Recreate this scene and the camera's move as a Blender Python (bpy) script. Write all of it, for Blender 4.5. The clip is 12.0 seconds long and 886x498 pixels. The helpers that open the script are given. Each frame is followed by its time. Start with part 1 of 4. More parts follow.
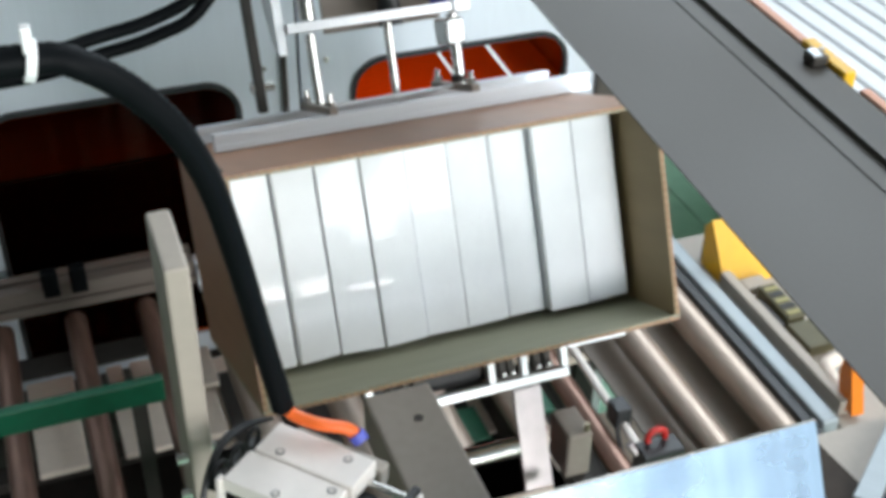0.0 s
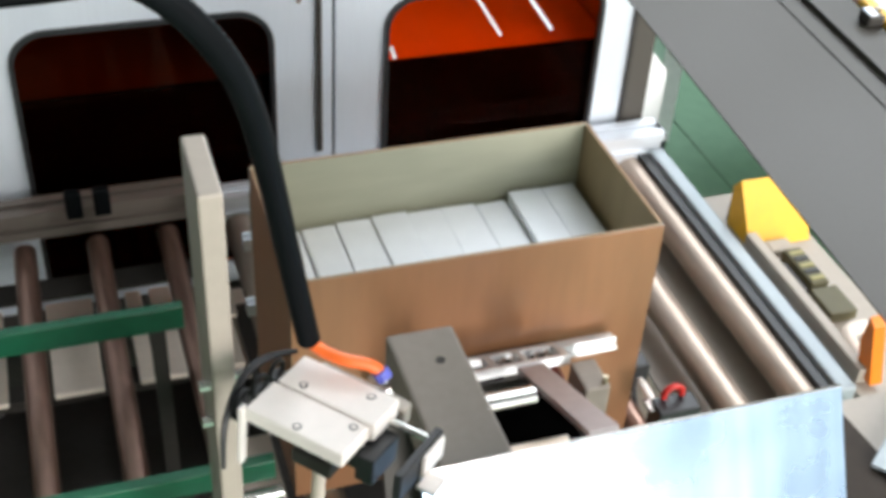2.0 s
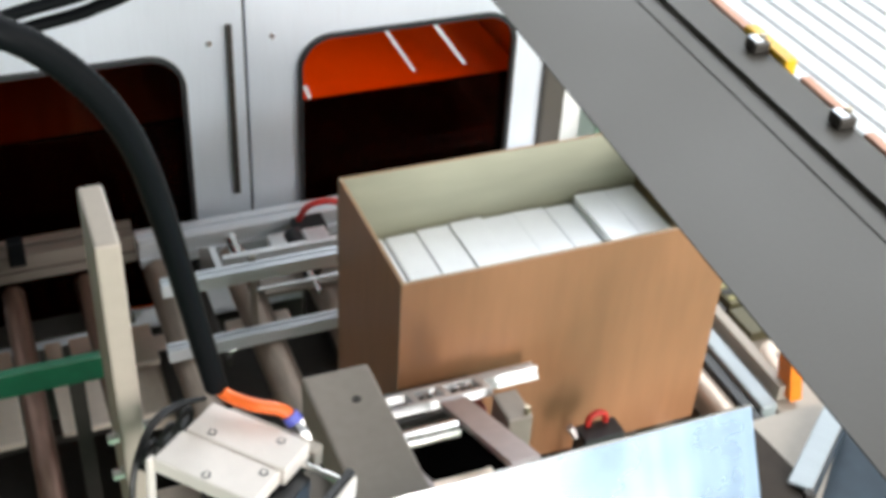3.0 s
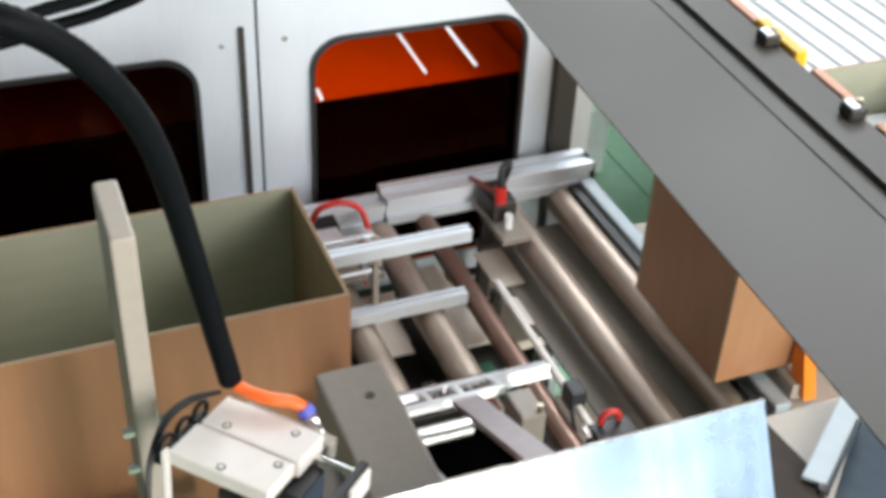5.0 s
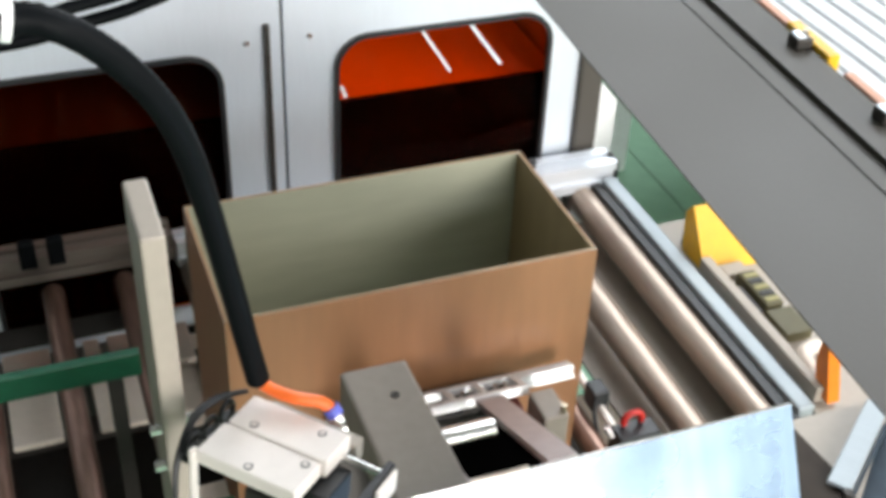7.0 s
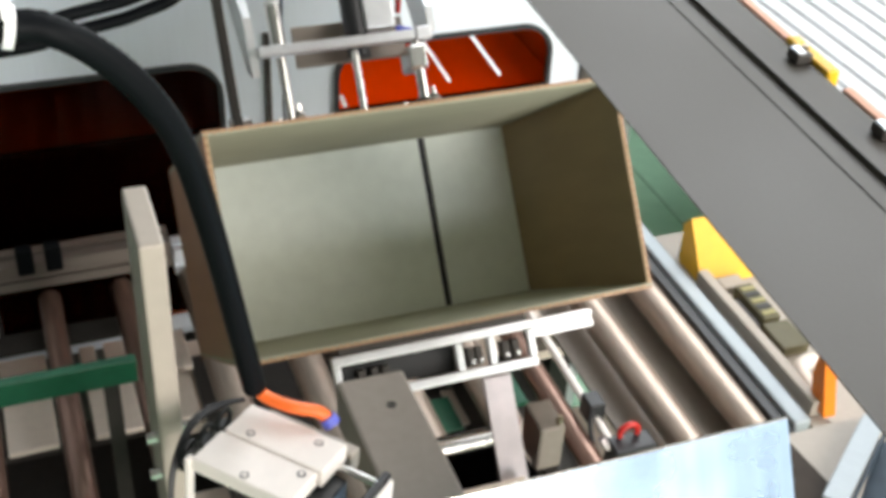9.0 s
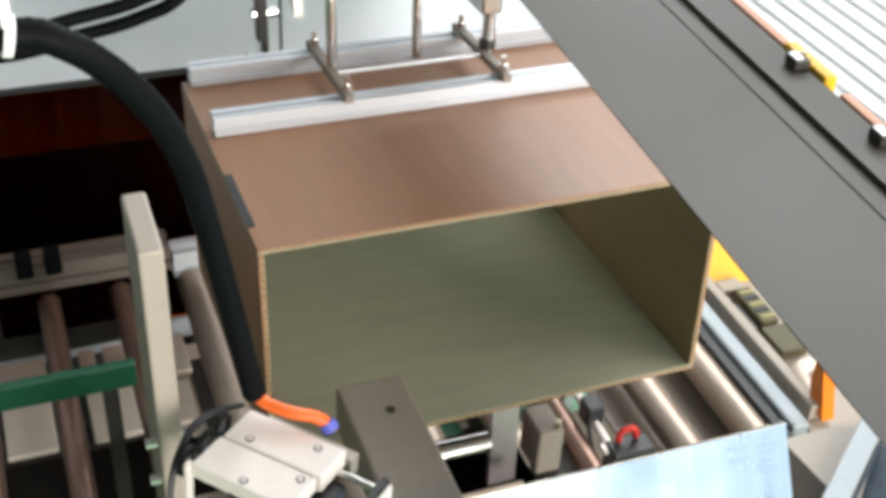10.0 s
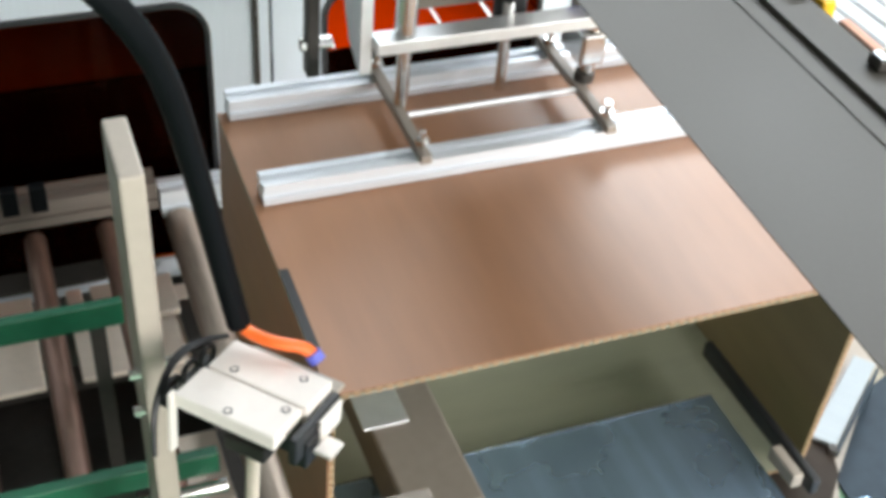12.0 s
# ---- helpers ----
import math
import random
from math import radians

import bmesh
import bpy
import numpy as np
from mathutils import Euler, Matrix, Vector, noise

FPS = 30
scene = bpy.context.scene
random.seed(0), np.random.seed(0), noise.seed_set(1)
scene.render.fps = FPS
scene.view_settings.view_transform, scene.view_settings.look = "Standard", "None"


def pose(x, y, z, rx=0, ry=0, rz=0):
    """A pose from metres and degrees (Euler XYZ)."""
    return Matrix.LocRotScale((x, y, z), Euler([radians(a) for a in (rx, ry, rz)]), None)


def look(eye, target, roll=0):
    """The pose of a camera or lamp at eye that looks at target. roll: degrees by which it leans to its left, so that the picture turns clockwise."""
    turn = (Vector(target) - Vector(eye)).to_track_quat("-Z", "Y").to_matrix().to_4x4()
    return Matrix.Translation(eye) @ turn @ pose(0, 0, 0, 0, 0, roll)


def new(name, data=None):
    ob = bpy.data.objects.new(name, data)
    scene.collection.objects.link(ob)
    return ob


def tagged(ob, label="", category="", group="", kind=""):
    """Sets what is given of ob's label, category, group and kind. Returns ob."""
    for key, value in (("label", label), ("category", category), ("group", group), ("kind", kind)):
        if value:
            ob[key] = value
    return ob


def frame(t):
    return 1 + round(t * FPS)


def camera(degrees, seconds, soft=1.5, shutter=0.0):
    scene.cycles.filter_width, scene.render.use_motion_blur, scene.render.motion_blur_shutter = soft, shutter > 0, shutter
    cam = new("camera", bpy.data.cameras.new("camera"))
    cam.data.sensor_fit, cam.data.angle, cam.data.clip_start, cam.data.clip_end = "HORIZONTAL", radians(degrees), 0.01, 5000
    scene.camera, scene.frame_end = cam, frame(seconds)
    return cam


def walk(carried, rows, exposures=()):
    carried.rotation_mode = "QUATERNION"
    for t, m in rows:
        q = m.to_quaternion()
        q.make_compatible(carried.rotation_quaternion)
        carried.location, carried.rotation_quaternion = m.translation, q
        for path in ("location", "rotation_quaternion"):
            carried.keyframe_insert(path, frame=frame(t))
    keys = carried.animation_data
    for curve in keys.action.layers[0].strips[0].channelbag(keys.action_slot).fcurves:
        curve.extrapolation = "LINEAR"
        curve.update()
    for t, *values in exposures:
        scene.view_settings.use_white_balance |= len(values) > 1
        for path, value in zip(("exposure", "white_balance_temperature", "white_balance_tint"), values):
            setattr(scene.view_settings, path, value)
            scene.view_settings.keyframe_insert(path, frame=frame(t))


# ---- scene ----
cam = camera(39.5, 12.0, 4.4)
PATH = [
    (0, (-0.002, 0.0, 1.806), (0.585, 1.52, 0.646), 1.0),
    (0.5, (-0.008, 0.0, 1.806), (0.568, 1.524, 0.646), 2.2),
    (1, (-0.016, 0.004, 1.799), (0.536, 1.501, 0.593), 3.5),
    (1.5, (-0.016, 0.005, 1.798), (0.521, 1.487, 0.567), 3.9),
    (2, (-0.011, 0.01, 1.797), (0.537, 1.488, 0.566), 3.9),
    (2.5, (-0.003, 0.002, 1.797), (0.589, 1.483, 0.591), 3.5),
    (3, (0.008, 0.003, 1.802), (0.664, 1.477, 0.619), 3.6),
    (5, (0.005, -0.005, 1.797), (0.644, 1.482, 0.623), 2.9),
    (5.5, (0.003, -0.004, 1.799), (0.628, 1.487, 0.621), 2.8),
    (6, (0.002, -0.003, 1.799), (0.62, 1.491, 0.622), 2.6),
    (6.5, (0.0, 0.0, 1.8), (0.614, 1.495, 0.622), 2.8),
    (7, (0.0, 0.0, 1.799), (0.61, 1.495, 0.618), 2.8),
    (9, (-0.001, 0.0, 1.8), (0.616, 1.502, 0.632), 3.5),
    (9.5, (-0.001, 0.0, 1.801), (0.613, 1.503, 0.634), 3.4),
    (10, (-0.001, 0.0, 1.803), (0.618, 1.503, 0.638), 3.5),
    (10.5, (0.0, -0.002, 1.802), (0.624, 1.501, 0.639), 3.6),
    (11, (-0.002, 0.0, 1.797), (0.626, 1.493, 0.624), 4.0),
    (11.5, (0.003, -0.004, 1.794), (0.627, 1.481, 0.61), 3.6),
    (12, (0.004, 0.004, 1.783), (0.621, 1.454, 0.552), 4.1),
]
walk(cam, [(t, look(eye, target, roll)) for t, eye, target, roll in PATH],
     [(0, -0.58, 6250, 8), (0.5, -0.38, 6350, 8), (1.5, -0.18, 6450, 10), (2.5, -0.26, 6650, 11), (7, -0.26, 6650, 11), (9, -0.22, 6850, 12), (10.5, -0.28, 6900, 11), (11.5, -0.24, 6800, 10), (12, -0.1, 6600, 9)])

# ---- world and light ----
world = bpy.data.worlds.new("hall_sky")
world.use_nodes = True
scene.world = world
wn = world.node_tree.nodes
sky = wn.new("ShaderNodeTexSky")
sky.sky_type, sky.sun_disc = "NISHITA", False
sky.sun_elevation, sky.sun_rotation = radians(50), radians(60)
wn["Background"].inputs["Strength"].default_value = 0.1
world.node_tree.links.new(sky.outputs[0], wn["Background"].inputs["Color"])


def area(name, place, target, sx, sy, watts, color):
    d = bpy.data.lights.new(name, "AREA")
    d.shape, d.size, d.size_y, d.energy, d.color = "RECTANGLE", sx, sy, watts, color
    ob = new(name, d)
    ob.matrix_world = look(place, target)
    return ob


# unseen lamps added as daylight, in openings made for them in the hall
area("added_roof_lamp", (2.0, 2.4, 4.45), (2.0, 2.4, 0), 1.8, 4.0, 130, (0.90, 0.96, 1.0))
# added for the sheen on the carton's top and the metal
area("added_high_lamp", (3.17, 3.5, 3.86), (0.6, 1.2, 0.7), 3.0, 1.1, 150, (0.84, 0.93, 1.0))
area("added_south_lamp", (1.7, -5.95, 3.4), (1.3, 1.2, 0.9), 2.6, 1.0, 190, (0.90, 0.95, 1.0))
# low added lamp that brightens the carton's front and mouth
area("added_low_south_lamp", (1.26, -5.95, 1.5), (1.26, 1.0, 1.5), 1.4, 2.2, 450, (1.0, 0.975, 0.94))
area("added_side_lamp", (3.15, -0.9, 2.5), (0.5, 1.3, 0.9), 2.4, 1.5, 120, (1.0, 0.97, 0.93))


# ---- materials ----
def mat(name, color, rough=0.5, metal=0.0, scale=40.0, vary=0.15, bump=0.1, stretch=(1, 1, 1), alt=None, coat=0.0, big=3.0):
    m = bpy.data.materials.new(name)
    m.use_nodes = True
    nt = m.node_tree
    n, l = nt.nodes, nt.links
    b = n["Principled BSDF"]
    b.inputs["Roughness"].default_value, b.inputs["Metallic"].default_value = rough, metal
    b.inputs["Coat Weight"].default_value = coat
    tc, mp = n.new("ShaderNodeTexCoord"), n.new("ShaderNodeMapping")
    mp.inputs["Scale"].default_value = stretch
    l.new(tc.outputs["Object"], mp.inputs["Vector"])
    fine, wide = n.new("ShaderNodeTexNoise"), n.new("ShaderNodeTexNoise")
    fine.inputs["Scale"].default_value, fine.inputs["Detail"].default_value = scale, 6
    wide.inputs["Scale"].default_value, wide.inputs["Detail"].default_value = big, 4
    l.new(mp.outputs[0], fine.inputs["Vector"])
    l.new(tc.outputs["Object"], wide.inputs["Vector"])
    mixn = n.new("ShaderNodeMix")
    mixn.data_type = "FLOAT"
    mixn.inputs[0].default_value = 0.5
    l.new(fine.outputs[0], mixn.inputs[2])
    l.new(wide.outputs[0], mixn.inputs[3])
    ramp = n.new("ShaderNodeValToRGB")
    lo = alt or tuple(c * (1 - vary) for c in color)
    hi = tuple(min(1, c * (1 + vary * 0.6)) for c in color)
    ramp.color_ramp.elements[0].position, ramp.color_ramp.elements[1].position = 0.32, 0.68
    ramp.color_ramp.elements[0].color, ramp.color_ramp.elements[1].color = (*lo, 1), (*hi, 1)
    l.new(mixn.outputs[0], ramp.inputs[0])
    l.new(ramp.outputs[0], b.inputs["Base Color"])
    rr = n.new("ShaderNodeMapRange")
    rr.inputs["To Min"].default_value, rr.inputs["To Max"].default_value = max(0.03, rough - 0.1), min(1, rough + 0.12)
    l.new(wide.outputs[0], rr.inputs[0])
    l.new(rr.outputs[0], b.inputs["Roughness"])
    if bump:
        bp = n.new("ShaderNodeBump")
        bp.inputs["Strength"].default_value, bp.inputs["Distance"].default_value = bump, 0.002
        l.new(fine.outputs[0], bp.inputs["Height"])
        l.new(bp.outputs[0], b.inputs["Normal"])
    return m


M_CARD = mat("corrugated_kraft_board", (0.335, 0.157, 0.074), 0.42, 0, 60, 0.16, 0.15, stretch=(1, 1, 0.15), big=5)
M_CARD.node_tree.nodes["Principled BSDF"].inputs["Specular IOR Level"].default_value = 0.75
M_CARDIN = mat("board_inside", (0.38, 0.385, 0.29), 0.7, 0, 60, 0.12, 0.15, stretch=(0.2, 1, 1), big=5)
# side walls' inside: brown liner, darkened too for the shade on it
M_CARDS = mat("shaded_kraft_inside", (0.29, 0.215, 0.115), 0.65, 0, 60, 0.14, 0.15, stretch=(1, 1, 0.2), big=5)
M_NAVY = mat("dark_blue_grey_paint", (0.035, 0.05, 0.065), 0.4, 0.2, 60, 0.2, 0.05)
M_SALMON = mat("salmon_paint", (0.72, 0.36, 0.24), 0.5, 0, 60, 0.15, 0.05)
M_UMBER = mat("dark_brown_paint", (0.05, 0.04, 0.033), 0.6, 0, 60, 0.2, 0.05)
for dull in (M_NAVY, M_UMBER):
    dull.node_tree.nodes["Principled BSDF"].inputs["Specular IOR Level"].default_value = 0.12
M_JOINT = mat("pale_green_joint", (0.22, 0.36, 0.25), 0.6, 0, 30, 0.1, 0.05)
# bottom lining: pale board, brightened further for the light falling on it
M_CARDW = mat("lit_board_lining", (0.82, 0.88, 0.81), 0.6, 0, 50, 0.07, 0.15, big=6)
M_PACK = mat("white_wrapped_pack", (0.90, 0.93, 0.97), 0.32, 0, 30, 0.05, 0.5, coat=0.3)
M_PANEL = mat("brushed_cabinet_sheet", (0.72, 0.785, 0.865), 0.42, 0.25, 90, 0.06, 0.05, stretch=(8, 8, 0.2))
M_ALU = mat("aluminium_profile", (0.76, 0.80, 0.85), 0.46, 0.45, 120, 0.1, 0.08, stretch=(0.1, 4, 4))
M_RAIL = mat("dull_anodised_rail", (0.17, 0.145, 0.125), 0.5, 0.3, 90, 0.12, 0.08, stretch=(0.1, 4, 4))
M_ARM = mat("worn_mauve_grey_steel", (0.46, 0.42, 0.425), 0.34, 0.7, 70, 0.12, 0.06)
M_ALUP = mat("satin_aluminium", (0.80, 0.82, 0.84), 0.33, 0.6, 80, 0.1, 0.05)
# steel whose blue base holds the bluish light it reflects
M_STEEL = mat("sky_tinted_stainless", (0.37, 0.51, 0.68), 0.27, 0.75, 9, 0.24, 0.08, stretch=(6, 0.3, 0.3), big=12)
M_CHROME = mat("bright_steel", (0.78, 0.77, 0.75), 0.2, 1.0, 120, 0.08, 0.03)
M_ROLLER = mat("zinc_roller", (0.46, 0.375, 0.31), 0.44, 0.85, 60, 0.22, 0.08, stretch=(4, 0.4, 4), big=7)
M_GREYBEAM = mat("grey_powder_coat", (0.071, 0.064, 0.055), 0.55, 0, 200, 0.05, 0.04)
M_BEIGE = mat("beige_lacquer", (0.42, 0.37, 0.315), 0.5, 0, 120, 0.07, 0.05)
M_CREAM = mat("cream_lacquer", (0.84, 0.73, 0.63), 0.5, 0, 80, 0.08, 0.05)
M_PUTTY = mat("grey_brown_lacquer", (0.30, 0.26, 0.225), 0.5, 0, 100, 0.1, 0.06)
M_GREEN = mat("green_plastic", (0.005, 0.125, 0.06), 0.4, 0, 70, 0.18, 0.05)
M_FLOOR = mat("green_epoxy_floor", (0.21, 0.38, 0.25), 0.45, 0, 25, 0.14, 0.06, big=1.2)
M_BLACK = mat("black_plastic", (0.015, 0.016, 0.018), 0.45, 0, 90, 0.2, 0.05)
# black without gloss, stands in for unlit hollows
M_PITCH = mat("unlit_black", (0.0015, 0.0015, 0.0015), 0.85, 0, 60, 0.2, 0.05)
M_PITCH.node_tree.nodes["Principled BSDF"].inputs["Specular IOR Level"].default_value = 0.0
M_FLUTE = mat("cut_board_edge", (0.46, 0.31, 0.19), 0.8, 0, 60, 0.2, 0.05)
M_RUBBER = mat("black_corrugated_tube", (0.004, 0.005, 0.006), 0.45, 0, 60, 0.2, 0.1)
M_RUBBER.node_tree.nodes["Principled BSDF"].inputs["Specular IOR Level"].default_value = 0.06
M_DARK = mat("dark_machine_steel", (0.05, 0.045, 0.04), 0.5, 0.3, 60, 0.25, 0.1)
M_RED = mat("red_plastic", (0.62, 0.03, 0.025), 0.35, 0, 60, 0.1, 0.03)
M_REDST = mat("red_brown_painted_steel", (0.27, 0.07, 0.055), 0.45, 0, 60, 0.2, 0.05)
M_ORANGE = mat("orange_hose", (0.95, 0.17, 0.03), 0.35, 0, 60, 0.08, 0.03)
M_BLUE = mat("blue_fitting", (0.10, 0.12, 0.55), 0.4, 0, 60, 0.1, 0.03)
M_YELLOW = mat("yellow_plastic", (0.85, 0.47, 0.01), 0.4, 0, 60, 0.1, 0.03)
M_AMBER = mat("orange_plastic", (0.80, 0.21, 0.008), 0.35, 0, 60, 0.1, 0.03)
M_WHITE = mat("white_plastic", (0.86, 0.87, 0.88), 0.4, 0, 60, 0.05, 0.03)
M_YELLOWP = mat("pale_yellow_print", (0.34, 0.31, 0.13), 0.5, 0, 60, 0.1, 0.03)
M_PALE = mat("pale_anodised_rail", (0.38, 0.425, 0.45), 0.55, 0.35, 90, 0.1, 0.06, stretch=(4, 0.1, 4))
M_BROWN = mat("brown_stained_roller", (0.25, 0.15, 0.115), 0.3, 0.7, 50, 0.3, 0.08, stretch=(4, 0.5, 4), big=9)
M_IVORY = mat("ivory_lacquer", (0.88, 0.82, 0.77), 0.45, 0, 60, 0.05, 0.03)
M_BOLT = mat("zinc_bolt", (0.42, 0.36, 0.27), 0.4, 0.9, 80, 0.15, 0.05)
M_LABEL = mat("olive_rating_plate", (0.10, 0.088, 0.042), 0.5, 0, 60, 0.15, 0.03)
M_WALL = mat("grey_hall_wall", (0.26, 0.26, 0.255), 0.8, 0, 12, 0.08, 0.1)
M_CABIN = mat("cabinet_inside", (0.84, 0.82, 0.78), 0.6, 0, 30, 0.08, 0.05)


def glass(name, color):
    m = bpy.data.materials.new(name)
    m.use_nodes = True
    nt = m.node_tree
    nt.nodes.remove(nt.nodes["Principled BSDF"])
    tr, gl, mx, fr = (nt.nodes.new(k) for k in ("ShaderNodeBsdfTransparent", "ShaderNodeBsdfGlossy", "ShaderNodeMixShader", "ShaderNodeFresnel"))
    tr.inputs[0].default_value = (*color, 1)
    gl.inputs["Roughness"].default_value = 0.03
    fr.inputs["IOR"].default_value = 1.12
    nt.links.new(fr.outputs[0], mx.inputs[0])
    nt.links.new(tr.outputs[0], mx.inputs[1])
    nt.links.new(gl.outputs[0], mx.inputs[2])
    nt.links.new(mx.outputs[0], nt.nodes["Material Output"].inputs[0])
    return m


M_ACRYL = glass("orange_acrylic", (1.0, 0.25, 0.02))


# ---- mesh helpers ----
def box(bm, lo, hi, bevel=0.0):
    r = bmesh.ops.create_cube(bm, size=1.0)
    vs = r["verts"]
    for v in vs:
        v.co = Vector([(lo[k] + hi[k]) / 2 + v.co[k] * (hi[k] - lo[k]) for k in range(3)])
    if bevel:
        es = list({e for v in vs for e in v.link_edges})
        bmesh.ops.bevel(bm, geom=es, offset=bevel, segments=2, affect="EDGES", profile=0.5)
    return vs


def rod(bm, a, b, r, seg=16, r2=None):
    a, b = Vector(a), Vector(b)
    d = b - a
    res = bmesh.ops.create_cone(bm, cap_ends=True, segments=seg, radius1=r, radius2=r if r2 is None else r2, depth=d.length)
    m = Matrix.Translation((a + b) / 2) @ d.to_track_quat("Z", "Y").to_matrix().to_4x4()
    bmesh.ops.transform(bm, matrix=m, verts=res["verts"])
    return res["verts"]


def prism(bm, outline, axis, lo, hi):
    """Outline in the two other axes, pushed out along axis from lo to hi."""
    k = "xyz".index(axis)
    rest = [i for i in range(3) if i != k]

    def at(p, d):
        c = [0, 0, 0]
        c[rest[0]], c[rest[1]], c[k] = p[0], p[1], d
        return bm.verts.new(c)
    a, b = [at(p, lo) for p in outline], [at(p, hi) for p in outline]
    n = len(outline)
    bm.faces.new(a[::-1])
    bm.faces.new(b)
    for i in range(n):
        bm.faces.new((a[i], a[(i + 1) % n], b[(i + 1) % n], b[i]))
    bmesh.ops.recalc_face_normals(bm, faces=bm.faces[:])


def tube(bm, pts, r, seg=14, rib=0.0, step=None):
    """A tube along a smooth line through pts; rib: height of its corrugation."""
    P = [Vector(p) for p in pts]
    line = []
    for i in range(len(P) - 1):
        p0, p1, p2, p3 = P[max(i - 1, 0)], P[i], P[i + 1], P[min(i + 2, len(P) - 1)]
        n = max(4, int((p2 - p1).length / 0.006))
        for j in range(n):
            u = j / n
            line.append(0.5 * (2 * p1 + (p2 - p0) * u + (2 * p0 - 5 * p1 + 4 * p2 - p3) * u * u + (3 * p1 - p0 - 3 * p2 + p3) * u ** 3))
    line.append(P[-1])
    if step:
        way = [0.0]
        for a, b in zip(line, line[1:]):
            way.append(way[-1] + (b - a).length)
        n, even, j = max(3, int(way[-1] / step)), [], 0
        for i in range(n + 1):
            d = way[-1] * i / n
            while j < len(way) - 2 and way[j + 1] < d:
                j += 1
            even.append(line[j].lerp(line[j + 1], (d - way[j]) / max(way[j + 1] - way[j], 1e-9)))
        line = even
    side, rings = Vector((0.3, 0.9, 0.2)), []
    for i, p in enumerate(line):
        d = (line[min(i + 1, len(line) - 1)] - line[max(i - 1, 0)]).normalized()
        side = (side - d * side.dot(d)).normalized()
        up = d.cross(side)
        rr = r - (rib if i % 2 else 0)
        rings.append([bm.verts.new(p + (side * math.cos(2 * math.pi * k / seg) + up * math.sin(2 * math.pi * k / seg)) * rr) for k in range(seg)])
    for a, b in zip(rings, rings[1:]):
        for k in range(seg):
            bm.faces.new((a[k], a[(k + 1) % seg], b[(k + 1) % seg], b[k]))
    bm.faces.new(rings[0][::-1])
    bm.faces.new(rings[-1])


def build(name, fn, material, smooth=False):
    bm = bmesh.new()
    fn(bm)
    me = bpy.data.meshes.new(name)
    bm.to_mesh(me)
    bm.free()
    me.materials.append(material)
    if smooth:
        for p in me.polygons:
            p.use_smooth = True
        me.set_sharp_from_angle(angle=radians(40))
    return me


def part(name, fn, material, parent, label="", smooth=False, at=None):
    ob = new(name, build(name, fn, material, smooth))
    ob.parent = parent
    if at:
        ob.matrix_basis = at
    if label:
        ob["label"] = label
    return ob


def thing(name, label, category, group="", kind="", m=None):
    ob = new(name)
    ob.empty_display_size = 0.05
    if m:
        ob.matrix_basis = m
    return tagged(ob, label, category, group, kind)


def solid(name, fn, material, label, category, group="", kind="", smooth=False):
    return tagged(new(name, build(name, fn, material, smooth)), label, category, group, kind)


def bx(lo, hi, bevel=0.0):
    return lambda bm: box(bm, lo, hi, bevel)


def rd(a, b, r, seg=16):
    return lambda bm: rod(bm, a, b, r, seg)


def profile_bar(bm, axis, lo, hi):
    """A slotted aluminium profile: a bar with a groove on its top and on both sides."""
    k = "xyz".index(axis)
    a, b = [i for i in range(3) if i != k]
    w, h = hi[a] - lo[a], hi[b] - lo[b]
    g, dp = 0.18, 0.16
    o = [(0, 0), (1, 0), (1, .5 - g), (1 - dp, .5 - g), (1 - dp, .5 + g), (1, .5 + g), (1, 1), (.5 + g, 1), (.5 + g, 1 - dp), (.5 - g, 1 - dp), (.5 - g, 1), (0, 1), (0, .5 + g), (dp, .5 + g), (dp, .5 - g), (0, .5 - g)]
    prism(bm, [(lo[a] + w * u, lo[b] + h * v) for u, v in o], axis, lo[k], hi[k])


def bolt(parent, place, r=0.006, h=0.005, up=(0, 0, 1), material=None):
    p, u = Vector(place), Vector(up)
    return part("bolt", lambda bm: rod(bm, p, p + u * h, r, 6), material or M_CHROME, parent)


